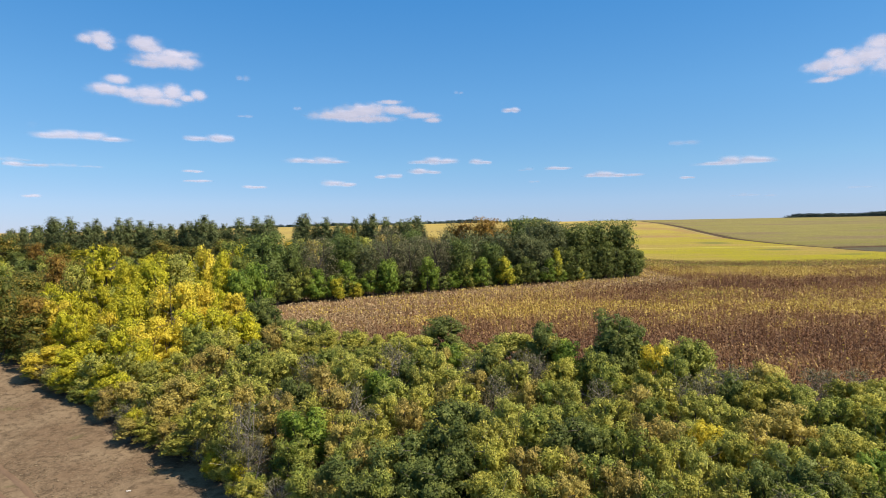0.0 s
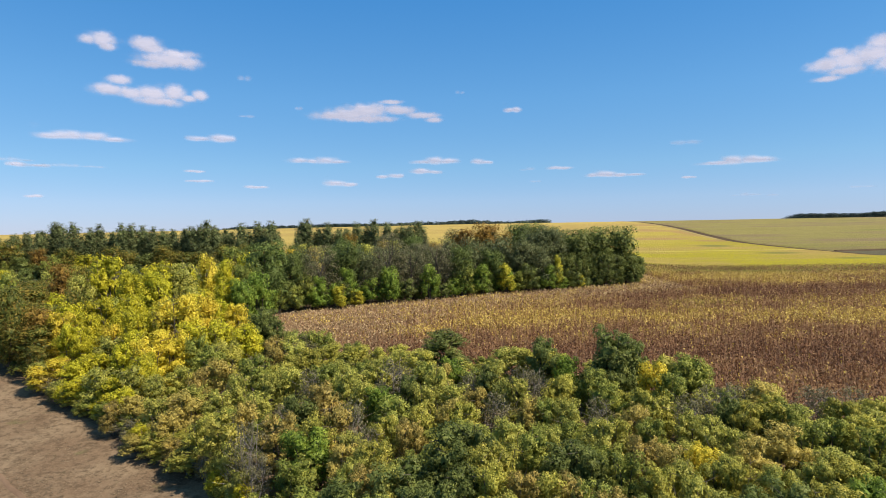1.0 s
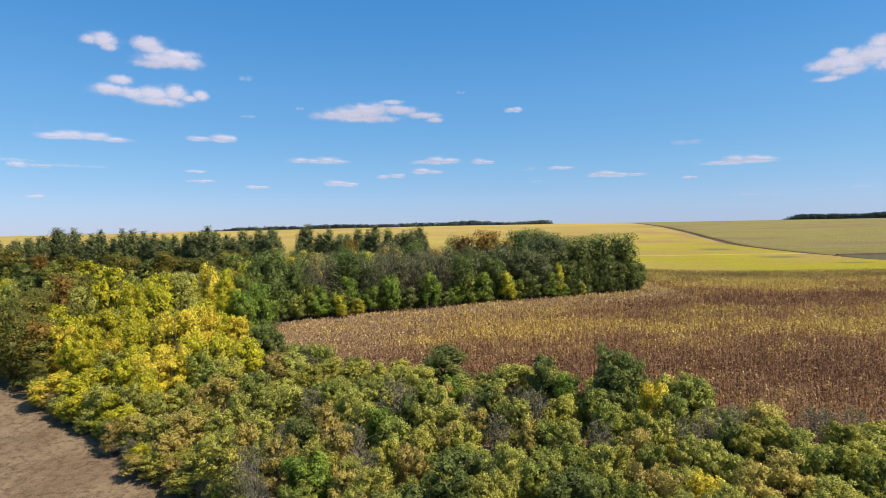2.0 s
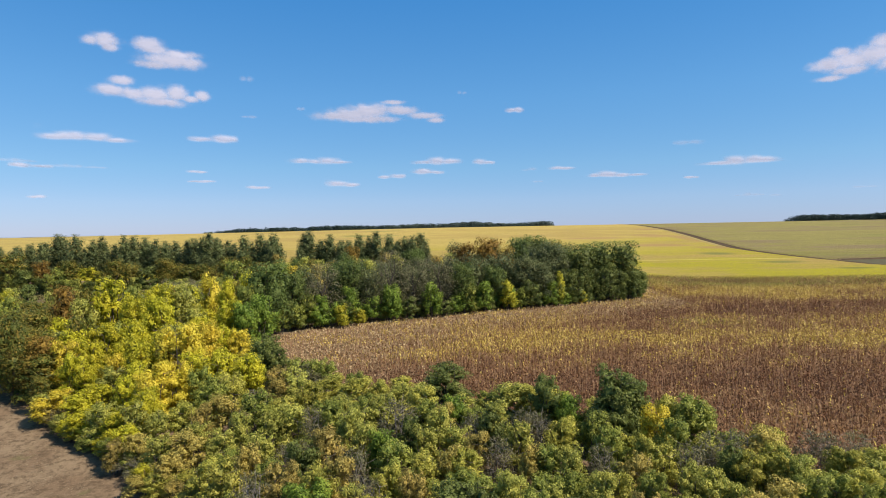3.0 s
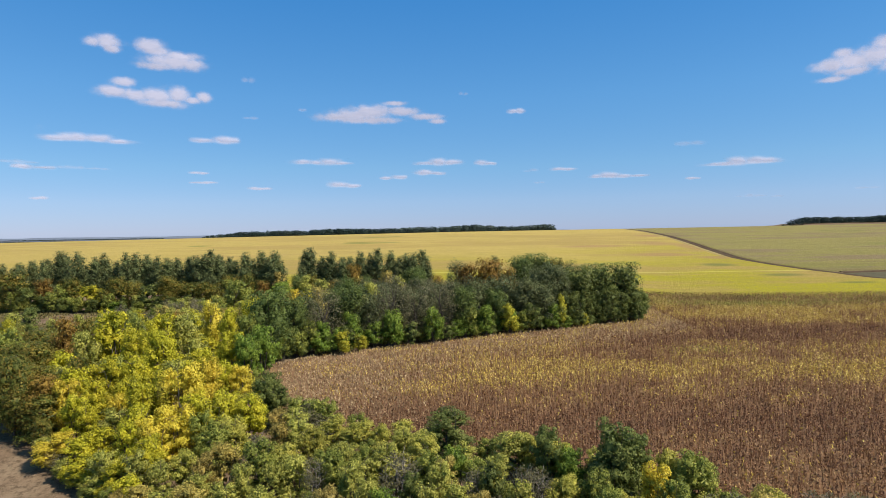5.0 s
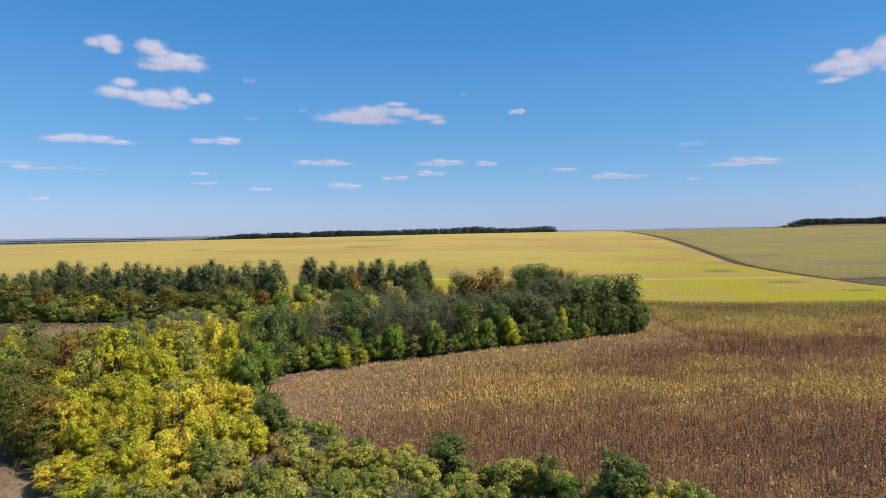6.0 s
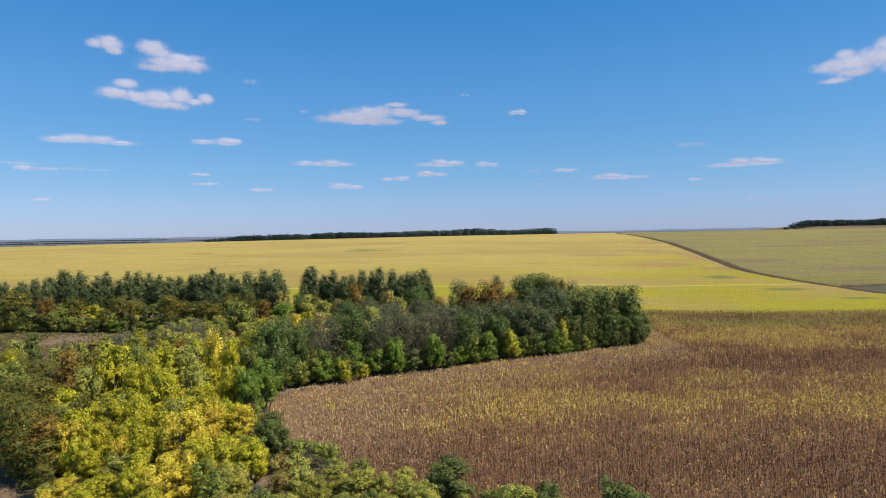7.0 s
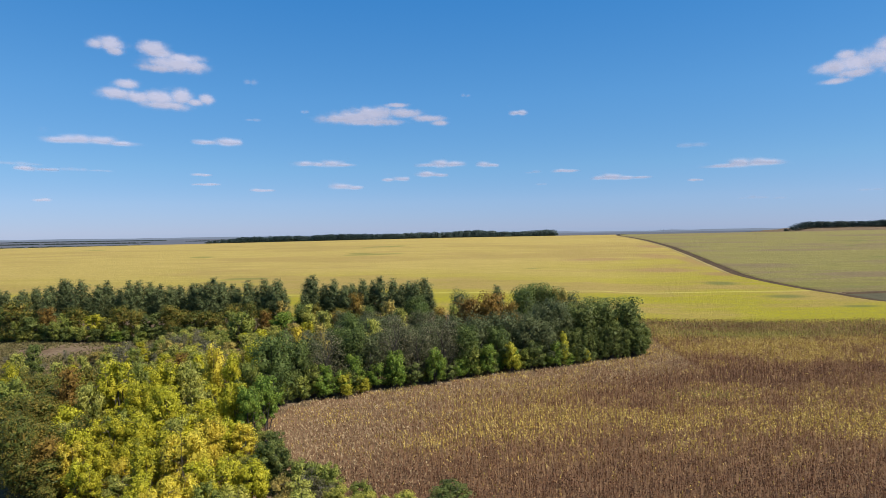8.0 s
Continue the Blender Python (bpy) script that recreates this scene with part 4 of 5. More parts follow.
stand(LIMES, ((-45.4, 71.1, 4.5, 1.3), (-44, 73.2, 4.8, 1.3), (-39.6, 73.7, 7.6, 1.6), (-30.5, 75.7, 7.8, 1.6), (-32.9, 75.8, 8.2, 1.6), (-48.1, 77.1, 6.5, 1.8), (-49.7, 77.3, 7.7, 2), (-40.8, 77.6, 9.2, 1.7), (-30, 77.8, 7.9, 1.3), (-26.6, 77.9, 7, 2.3), (-44.9, 81.7, 8.4, 1.8), (-50.4, 82, 8, 1.9), (-54.3, 84.5, 9, 2.3), (-51.5, 87.5, 9, 2.8), (-46.8, 87.6, 9.5, 1.9), (-34.2, 89.8, 7.8, 1.7),))
stand(MOSSES, ((-11.3, 72.1, 5, 1.7), (-26.7, 72.4, 6.2, 1.2), (-27.5, 72.5, 6.4, 1.4), (-14.6, 73.8, 5, 1.3),))
stand(LIMES, ((-46.7, 95, 12, 1.6), (-51.9, 98, 11.7, 2.3), (-37.7, 102, 10, 2), (-58.8, 102.6, 14.2, 2.9), (-52, 106, 12.4, 2.2), (-84.5, 112, 11, 2.1), (-42.5, 114, 12.3, 2.4), (-40.7, 120, 12.8, 2.3), (-53.6, 124, 9.1, 1.9), (-76.8, 178, 2.9, 1.7), (-110.5, 181, 8.5, 3.8),))
stand(BARES, ((-14.2, 42.8, 5.2, 0.7), (-6.1, 43.7, 5.7, 0.5), (-15.4, 45, 6.9, 0.7), (12.8, 48.2, 5.6, 0.7), (20.1, 48.2, 5.9, 1.2), (-8, 49.1, 6.3, 1), (22.6, 49.2, 6.2, 1), (24.6, 49.3, 6.3, 0.8), (-21.1, 51, 2.7, 0.8), (36.2, 51.3, 5.1, 0.9), (34, 51.4, 5, 0.9), (32.8, 51.6, 5.1, 1.2), (4.7, 51.8, 4.9, 1), (-23.4, 54, 2.6, 0.9), (7.1, 55, 6.4, 0.9), (8.8, 55.5, 5.8, 0.8), (2.4, 56.8, 5.2, 0.8), (-4.9, 58.9, 6.5, 1.5), (-33, 60.1, 2.6, 1.1), (-14.2, 60.7, 6.1, 0.9),))
stand(BARES, ((-36.7, 63.7, 2.6, 1.3), (-46.9, 70.8, 2.6, 1.3), (-68, 136, 6.3, 2.1), (-80.7, 142, 7.6, 2.7),))
# ---- the dense low wood in front
BELT = [(-55, 75), (-46.5, 69), (-37, 62.5), (-29.5, 55.5), (-23.5, 52.5), (-17.2, 45), (-10.5, 37), (-3, 30), (5, 23), (30, 20), (80, 20), (60, 34), (46, 44), (36, 49.5),
        (28, 54.5), (23, 58.5), (20, 61.5), (9, 65), (0, 70), (-8, 75.5), (-15, 79), (-24, 88), (-26, 80), (-40, 78)]
for x, y in clear_of(SPECIAL, scatter(BELT, 2.5, 31), 0.95):
    if abs(x) > 0.80 * y + 5:
        continue
    n = noise.noise((x * 0.09, y * 0.09, 1.0)) + rng.uniform(-0.6, 0.6)
    pool = OCHRES if n > 0.8 else MOSSES if n > 0.3 else OLIVES if n > -0.25 else GREENS if n > -0.75 else BARES
    plant(pick(pool, y), x, y, rng.uniform(0.72, 0.95), turn(), rng.uniform(0.8, 1.0))

# low bushes that close the wood's foot towards the open ground
FOOT = ((-54, 74), (-46.5, 68), (-37, 61.5), (-29.5, 54.5), (-23.5, 51.5), (-17.5, 44), (-11, 36), (-3.5, 29))
for (x0, y0), (x1, y1) in zip(FOOT, FOOT[1:]):
    steps = int(math.hypot(x1 - x0, y1 - y0) / 1.7)
    for i in range(steps):
        f = (i + rng.uniform(0, 1)) / steps
        x, y = x0 + (x1 - x0) * f + rng.uniform(-0.3, 1.2), y0 + (y1 - y0) * f + rng.uniform(0.2, 1.6)
        plant(pick(rng.choice((OLIVES, GREENS, MOSSES, LIMES, OCHRES, BARES, BARES)), y + 8), x, y, rng.uniform(0.32, 0.62), turn(), rng.uniform(0.75, 1.1))

# ---- the yellow wood beyond it
GOLD = [(-60, 80), (-55, 76), (-40, 78), (-26, 80), (-24, 90), (-34, 99), (-42, 114), (-62, 140), (-92, 146), (-96, 118), (-78, 96)]
for x, y in clear_of(SPECIAL, scatter(GOLD, 3.3, 32), 0.9):
    if abs(x) > 0.81 * y + 4:
        continue
    n = noise.noise((x * 0.07, y * 0.07, 5.0)) + rng.uniform(-0.45, 0.45)
    if x < -66 and y > 119:
        if rng.random() < 0.75:
            plant(rng.choice((OLIVES_FAR[0], GREENS_FAR[0], LIMES_FAR[0], OCHRES_FAR[1])), x, y, rng.uniform(0.35, 0.65), turn(), rng.uniform(0.7, 1.0))
        continue
    if x < -0.68 * y:
        plant(rng.choice(MAPLES[:1] + MAPLES[2:]), x, y, rng.uniform(0.75, 0.95), turn(), rng.uniform(0.95, 1.1))
        continue
    pool = LIMES if n > -0.2 else OLIVES if n > -0.5 else GREENS
    low = 0.62 if x > -0.41 * y else 1.0
    plant(pick(pool, y), x, y, rng.uniform(1.0, 1.25) * low, turn(), rng.uniform(0.9, 1.1))

# ---- scrub round the clearing
SCRUB = [(-62, 140), (-44, 120), (-40, 126), (-32, 134), (-34, 172), (-60, 178), (-86, 176), (-98, 174), (-97, 158), (-135, 152), (-130, 140), (-92, 146)]
for x, y in clear_of(SPECIAL, scatter(SCRUB, 4.6, 33), 0.8):
    pool = rng.choice((OLIVES, GREENS, BARES, LIMES, OLIVES, OCHRES))
    if x < -78:
        if rng.random() < (0.95 if x > -92 or y < 150 else 0.6):
            k = rng.uniform(0.55, 0.9) if x > -92 else rng.uniform(0.3, 0.55)
            plant(pick(pool, y), x, y, k, turn(), rng.uniform(0.7, 1.0))
        continue
    plant(pick(pool, y), x, y, rng.uniform(0.8, 1.2), turn(), rng.uniform(0.8, 1.0))

# ---- the tall grove along the field
GROVE = [(-34, 124), (-24, 126), (-12, 131), (1, 136), (14, 142), (28, 147), (42, 152), (47, 156), (46, 168), (30, 176), (0, 172), (-30, 168)]
for x, y in clear_of(SPECIAL, scatter(GROVE, 5.6, 34), 0.3):
    n = noise.noise((x * 0.05, y * 0.05, 8.0)) + rng.uniform(-0.4, 0.4)
    kind = ELMS[0] if x > 30 else ELMS[4] if n > 0.3 else ELMS[3] if n > -0.02 else ELMS[1] if n > -0.3 else ELMS[2]
    plant(kind, x, y, rng.uniform(0.7, 0.85), turn(), rng.uniform(0.95, 1.1))
# bushes at its foot
EDGE = ((-36.5, 111.5), (-32.5, 117), (-28, 120.5), (-22.5, 122.5), (-17, 125.5), (-5.5, 128.5), (1, 131.8), (14, 138), (28, 142.3), (36, 146.5), (46, 149.8))
for (x0, y0), (x1, y1) in zip(EDGE, EDGE[1:]):
    steps = max(2, int(math.hypot(x1 - x0, y1 - y0) / 1.9))
    for i in range(steps):
        f = (i + rng.uniform(0.1, 0.9)) / steps
        x, y = x0 + (x1 - x0) * f, y0 + (y1 - y0) * f + rng.uniform(0, 1.6)
        plant(pick(rng.choice((GREENS, BRIGHTS, BRIGHTS, DARKS, DARKS) if x < 30 else (DARKS, DARKS, GREENS)), y), x, y, rng.uniform(0.55, 1.1), turn(), rng.uniform(0.8, 1.4))
for x, y, k, tall in ((27.3, 142.2, 0.72, 2.0), (14.2, 136.8, 0.95, 1.3), (-21.6, 121.6, 0.95, 0.9), (-18.6, 123.2, 0.8, 0.8), (33.5, 144.8, 0.6, 1.0)):
    plant(LEMONS_FAR[0], x, y, k, turn(), tall)
stand(BRIGHTS, ((-11.6, 126.2, 7.6, 2.0), (-3.2, 128.6, 8.4, 2.2), (8.6, 135.4, 7.6, 2.2), (-26.3, 121, 5.6, 2.2)))
for x, y, k in ((48.6, 150.8, 0.9), (50.3, 153.5, 1.1), (51.4, 157, 1.1), (51, 161, 1.2), (49.5, 166, 1.2), (46, 171, 1.2)):
    plant(DARKS_FAR[0], x, y, k, turn(), 1.1)

# ---- pines behind, with maples and bushes under their edge
def stand_pines(places):
    for x, y, height in places:
        k = height / 15.4
        plant(rng.choice(PINES), x, y, k * rng.uniform(0.92, 1.1), turn(), 1.0)


stand_pines(((-140.8, 189.6, 13.7), (-137.9, 189.8, 15.5), (-136.6, 192.9, 16), (-129.9, 188.6, 16.1), (-126.5, 191.6, 17), (-125.6, 192.4, 16.4), (-119.2, 189.1, 17.2), (-116.1, 188.3, 15.4), (-113.9, 189.6, 16.7), (-112.3, 191.9, 16.8), (-107.8, 191.4, 14.9), (-103.2, 188.9, 16.8), (-101.2, 190.6, 17.4), (-98.3, 192, 16.7), (-94.2, 190.5, 16.4), (-91.7, 191.8, 15.1), (-89.1, 193.8, 16.1), (-84.4, 192.1, 16.9), (-81.5, 190.3, 15.4), (-78.2, 189.1, 16.4), (-76.4, 190.1, 17), (-74.6, 191.1, 15.3), (-72.2, 193.3, 12.7)))
stand_pines(((-69.5, 192.7, 14.6), (-65.2, 189.9, 16.1), (-63.7, 193.5, 14), (-60.1, 190.8, 16.2), (-58.7, 192.2, 15.3), (-55.3, 188.6, 16.6), (-53.5, 188.6, 13.3), (-46.8, 189.2, 13.9), (-46.4, 193.3, 16.6), (-44.6, 192.1, 17.3), (-40.8, 193.1, 16.5), (-37.8, 191.9, 16.3), (-33.8, 190.4, 16.1), (-31.2, 191.1, 15.7), (-28.1, 191.6, 16.7), (-25.1, 193.2, 16), (-22.5, 190.6, 16.7), (-18.6, 193.4, 16.5), (-15.7, 191.7, 15.4), (-13.4, 193, 15.3), (-10.7, 191, 15.4), (-8.3, 192.2, 16.2), (-6.3, 190, 12.8), (14.8, 183, 15.7)))
for x0, x1 in ((-190, -144), (-143, -72), (-46, -8)):
    for i in range(int((x1 - x0) / 3.9)):
        plant(rng.choice(PINES), x0 + 3.9 * (i + rng.uniform(0, 1)), rng.uniform(194, 201), rng.uniform(0.92, 1.02), turn(), rng.uniform(0.9, 1.02))
UNDER = [(-160, 184), (-136, 180), (-101, 178), (-69, 180), (-52, 184), (-40, 182), (-34, 174), (-8, 172), (-8, 176), (-40, 190), (-66, 186), (-100, 184), (-150, 188)]
for x, y in clear_of(SPECIAL, scatter(UNDER, 3.7, 38), 0.2):
    kind = rng.choice((MAPLES[0], MAPLES[2], MAPLES[0], GREENS_FAR[1], ELMS[2], DARKS_FAR[0], DARKS_FAR[1]))
    big = 1.0 if kind in MAPLES or kind in ELMS else 1.45
    plant(kind, x, y, big * rng.uniform(0.55, 0.8), turn(), rng.uniform(1.05, 1.3))


# undergrowth that closes the foot of the maples
for i in range(34):
    x, y = -140 + 2.25 * (i + rng.uniform(0, 1)), rng.uniform(178.2, 180.5)
    plant(rng.choice((DARKS_FAR[0], DARKS_FAR[1], GREENS_FAR[0], GREENS_FAR[1], OLIVES_FAR[0])), x, y, rng.uniform(0.6, 1.0), turn(), rng.uniform(0.7, 1.2))


# shapes that found no place
for tree in BUILT:
    if tree.name not in USED:
        for child in list(tree.children):
            bpy.data.objects.remove(child)
        bpy.data.objects.remove(tree)


# ---------------------------------------------------------------- dry grass, weeds and a scrap on the open ground
def dry_grass():
    rng = np.random.default_rng(77)
    x, y = rng.uniform(-78, -6, 70000), rng.uniform(36, 84, 70000)
    open_ground = ~inside(BELT, x, y) & ~inside(GOLD, x, y) & (x < -6 - (y - 34) * 0.9) & (np.abs(x) < 0.85 * y + 4)
    open_ground &= np.abs((x + 37.5) * 0.63 + (y - 48.5) * 0.77) > 1.0
    thick = np.array([noise.noise((a * 0.25, b * 0.25, 2)) for a, b in zip(x, y)])
    open_ground &= thick + rng.uniform(-0.5, 0.5, len(x)) > -0.1
    x, y = x[open_ground], y[open_ground]
    n = len(x)
    base = np.stack([x, y, ground_z(x, y) + 0.02], 1)
    corners = []
    for k in range(3):
        a = rng.uniform(0, 2 * np.pi, n)
        side = np.stack([np.cos(a), np.sin(a), 0 * a], 1) * rng.uniform(0.015, 0.05, (n, 1))
        tip = np.stack([rng.normal(0, 0.08, n), rng.normal(0, 0.08, n), rng.uniform(0.015, 0.055, n)], 1)
        corners.append(np.stack([base - side, base + side, base + tip], 1))
    tagged(new("dry_grass", loose_faces("dry_grass", np.concatenate(corners), STRAW)), "short dry brown grass tufts on the open ground", "grass", kind="stuff")
    corners = []
    x, y = rng.uniform(-150, -62, 26000), rng.uniform(116, 182, 26000)
    bare = np.exp(-((x + 111) / 13) ** 2 - ((y - 167) / 8) ** 2)  # a bare patch in the clearing
    keep = rng.random(len(x)) > 1.15 * bare
    x, y = x[keep], y[keep]
    n = len(x)
    base = np.stack([x, y, ground_z(x, y) + 0.02], 1)
    tuft = np.array([noise.noise((a * 0.12, b * 0.12, 6)) for a, b in zip(x, y)])[:, None]
    for k in range(3):
        a = rng.uniform(0, 2 * np.pi, n)
        side = np.stack([np.cos(a), np.sin(a), 0 * a], 1) * rng.uniform(0.15, 0.4, (n, 1))
        tip = np.concatenate([rng.normal(0, 0.15, (n, 2)), rng.uniform(0.15, 0.5, (n, 1)) * (1 + tuft)], 1)
        corners.append(np.stack([base - side, base + side, base + tip], 1))
    tagged(new("meadow_grass", loose_faces("meadow_grass", np.concatenate(corners), MEADOW)), "olive-brown rough grass in the clearing", "grass", kind="stuff")


MEADOW = leaf_material("meadow_grass", ((0.13, 0.115, 0.045), (0.18, 0.155, 0.062), (0.24, 0.20, 0.085)), 0.25)
STRAW = leaf_material("dry_straw", ((0.13, 0.095, 0.058), (0.19, 0.145, 0.09), (0.26, 0.205, 0.13)), 0.2)
dry_grass()


def scrap():
    """A crumpled strip of white rubbish lying on the grass."""
    r = np.random.default_rng(4)
    u, v = np.meshgrid(np.linspace(-0.17, 0.17, 9), np.linspace(-0.06, 0.06, 5))
    z = 0.05 + r.uniform(0, 0.06, u.shape)
    me = sheet("white_scrap", u, v, z, SCRAP)
    ob = new("white_scrap", me)
    ob.matrix_world = pose(-24.9, 45.6, float(ground_z(-24.9, 45.6)) + 0.02, 0, 0, 12)
    thick = ob.modifiers.new("thickness", "SOLIDIFY")
    thick.thickness = 0.01
    tagged(ob, "small crumpled white scrap lying on dry grass", "litter")


SCRAP = soil_material("white_plastic", (0.7, 0.7, 0.68), (0.78, 0.77, 0.75), (0.6, 0.6, 0.58))
scrap()


# ---------------------------------------------------------------- far woods, distance and clouds
def far_wood(x0, x1, y, depth, height, seed, label, taper=120.0):
    rng = np.random.default_rng(seed)
    clumps = []
    n = int((x1 - x0) / (1.3 if y < 1500 else 3.0))
    for i in range(n):
        x = x0 + (x1 - x0) * (i + rng.uniform(0, 1)) / n
        yy = y + rng.uniform(0, depth)
        h = height * rng.uniform(0.75, 1.0) * (0.9 + 0.3 * noise.noise((x * 0.012, seed, 0))) * min(1.0, 0.35 + (x - x0) / taper)
        z = float(ground_z(x, yy))
        clumps.append(((x, yy, z + h * 0.5), (h * 0.6, h * 0.5, h * 0.46)))
        clumps.append(((x + 2, yy, z + h * 0.2), (h * 0.5, h * 0.5, h * 0.3)))
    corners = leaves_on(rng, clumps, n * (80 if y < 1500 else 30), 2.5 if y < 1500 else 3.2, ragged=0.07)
    tagged(new("far_wood", leaf_mesh("far_wood", corners, HAZED_LEAF)), label, "wood", kind="stuff")


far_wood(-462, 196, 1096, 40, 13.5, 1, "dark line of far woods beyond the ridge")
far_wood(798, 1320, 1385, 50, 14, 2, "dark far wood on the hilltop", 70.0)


def cloud_material():
    m, nt, bsdf, out = shader("glowing_cloud_white")
    att = node(nt, "ShaderNodeAttribute")
    att.attribute_name = "cloud_cover"
    tc = nt.nodes.new("ShaderNodeTexCoord")
    n = fuzz(nt, tc.outputs["Object"], 0.009, 3, 0.5)
    a = math_node(nt, "ADD", att.outputs["Fac"], math_node(nt, "MULTIPLY", math_node(nt, "SUBTRACT", n, 0.5), 0.25))
    a = math_node(nt, "MULTIPLY", math_node(nt, "POWER", ramp(nt, a, 0.0, 1.0), 1.6), 0.78)
    dif = node(nt, "ShaderNodeBsdfDiffuse", {0: (0.40, 0.385, 0.445, 1)})
    trl = node(nt, "ShaderNodeBsdfTranslucent", {0: (0.40, 0.385, 0.445, 1)})
    half = node(nt, "ShaderNodeMixShader", {0: 0.45, 1: dif.outputs[0], 2: trl.outputs[0]})
    # added glow, in place of sunlight scattered about inside the cloud
    glow = node(nt, "ShaderNodeEmission", {0: (0.99, 0.95, 1.06, 1), 1: 0.265})
    half = node(nt, "ShaderNodeAddShader", {0: half.outputs[0], 1: glow.outputs[0]})
    clear = nt.nodes.new("ShaderNodeBsdfTransparent")
    ms = node(nt, "ShaderNodeMixShader", {0: a, 1: clear.outputs[0], 2: half.outputs[0]})
    nt.links.new(ms.outputs[0], out.inputs[0])
    return m


def far_country():
    """Level country beyond the ridge, and the low line of hills that closes it, both with haze in their colours."""
    rows = np.linspace(1650, 4880, 40)
    s = np.linspace(-1, 1, 60)
    ys = np.repeat(rows[:, None], 60, 1)
    xs = s[None] * (ys * 0.95)
    tagged(new("hazed_farmland", sheet("hazed_farmland", xs, ys, ground_z(xs, ys) + 1.2, HAZED_LAND)), "distant farmland beyond the ridge, coloured greyish with haze", "farmland", kind="structure")
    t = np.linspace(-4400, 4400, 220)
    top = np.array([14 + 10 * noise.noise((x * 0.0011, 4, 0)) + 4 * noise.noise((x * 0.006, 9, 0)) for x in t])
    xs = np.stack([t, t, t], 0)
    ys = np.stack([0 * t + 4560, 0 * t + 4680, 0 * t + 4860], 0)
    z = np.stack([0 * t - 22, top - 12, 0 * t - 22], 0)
    tagged(new("distant_hills", sheet("distant_hills", xs, ys, z, HAZED_HILL)), "low line of hills on the horizon, painted haze blue-grey", "backdrop", kind="structure")
    for k, (x0, x1, y, h) in enumerate(((-1700, -1020, 1900, 12), (-2500, -1500, 2900, 13), (-1500, -600, 3300, 12), (500, 1500, 3000, 12), (-3000, -1900, 3900, 13))):
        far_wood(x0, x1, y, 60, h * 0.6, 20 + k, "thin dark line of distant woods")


# blue-grey haze of the distance is mixed into these base colours
HAZED_LAND = soil_material("hazed_farmland", (0.085, 0.10, 0.125), (0.125, 0.122, 0.138), (0.07, 0.085, 0.11))
HAZED_HILL = soil_material("hazed_hills", (0.12, 0.145, 0.19), (0.15, 0.175, 0.215), (0.10, 0.12, 0.165))
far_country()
CLOUD = cloud_material()
CLOUD_FAR = 4600.0


def cloud(azimuth, elevation, width, height, seed, thick=1.0):
    """A fair-weather cloud far off: a front and a back skin with a flat base and heaped lobes, thin at the rim."""
    rng = np.random.default_rng(seed)
    h = CLOUD_FAR * radians(height)
    nu, nv = int(np.clip(width * 7, 22, 74)), int(np.clip(height * 12, 14, 44))
    u, v = np.meshgrid(np.linspace(-1.25, 1.25, nu), np.linspace(-1.3, 1.3, nv))
    lobes = max(2, int(width / max(height, 0.3) * 0.95))
    dens = np.zeros_like(u)
    for k in range(lobes):
        cu = -0.75 + 1.5 * (k + rng.uniform(0.2, 0.8)) / lobes
        top = (1 - 0.55 * abs(cu)) * rng.uniform(0.55, 1.15)
        ru = 1.5 / lobes * rng.uniform(0.9, 1.35)
        cv = -0.55 + 0.5 * top
        d = 1 - np.sqrt(((u - cu) / ru) ** 2 + ((v - cv) / (0.75 * top)) ** 2)
        dens = np.maximum(dens, d + 0.25)
    base = np.clip((v + 0.85 + 0.12 * np.sin(u * 5 + seed)) / 0.45, 0, 1)
    wob = np.array([[noise.fractal((x * width * 0.4, y * height * 0.7, seed * 3.7), 1.0, 2.1, 4) for x, y in zip(ru_, rv_)] for ru_, rv_ in zip(u, v)])
    dens = np.clip((dens + 0.24 * wob) * 1.05, 0, 1) * base
    rim = np.clip((1.22 - np.abs(u)) / 0.2, 0, 1) * np.clip((1.27 - np.abs(v)) / 0.15, 0, 1)
    dens = dens * rim * thick
    bulge = np.clip(dens, 0, 1) * h * 0.4 + wob * dens * h * 0.05
    cloud_skins(azimuth, elevation, u * width / 2, v * height / 2, dens, bulge, "small white fair-weather cloud in the blue sky")


def cloud_skins(azimuth, elevation, across, above, dens, bulge, label):
    """A front and a back skin, across and above in degrees from the middle."""
    a, e = radians(azimuth), radians(elevation)
    at = Vector((math.sin(a) * math.cos(e), math.cos(a) * math.cos(e), math.sin(e))) * CLOUD_FAR + Vector((0, 0, 28))
    nv, nu = dens.shape
    x, y = CLOUD_FAR * np.radians(across), CLOUD_FAR * np.radians(above)
    verts, faces = [], []
    for sgn in (1, -1):
        k = len(verts)
        verts += [(p, q, sgn * (b + 0.5)) for p, q, b in zip(x.ravel(), y.ravel(), bulge.ravel())]
        for i in range(nv - 1):
            for j in range(nu - 1):
                q = [k + i * nu + j, k + i * nu + j + 1, k + (i + 1) * nu + j + 1, k + (i + 1) * nu + j]
                faces.append(q if sgn > 0 else q[::-1])
    me = mesh_from("cloud", verts, faces, CLOUD, smooth_shade=True)
    att = me.attributes.new("cloud_cover", "FLOAT", "POINT")
    att.data.foreach_set("value", np.tile(dens.ravel(), 2).astype(np.float32))
    ob = new("cloud", me)
    ob.matrix_world = Matrix.Translation(at) @ (Vector((0, 0, 28)) - at).to_track_quat("Z", "Y").to_matrix().to_4x4()
    tagged(ob, label, "cloud", "clouds in the sky")


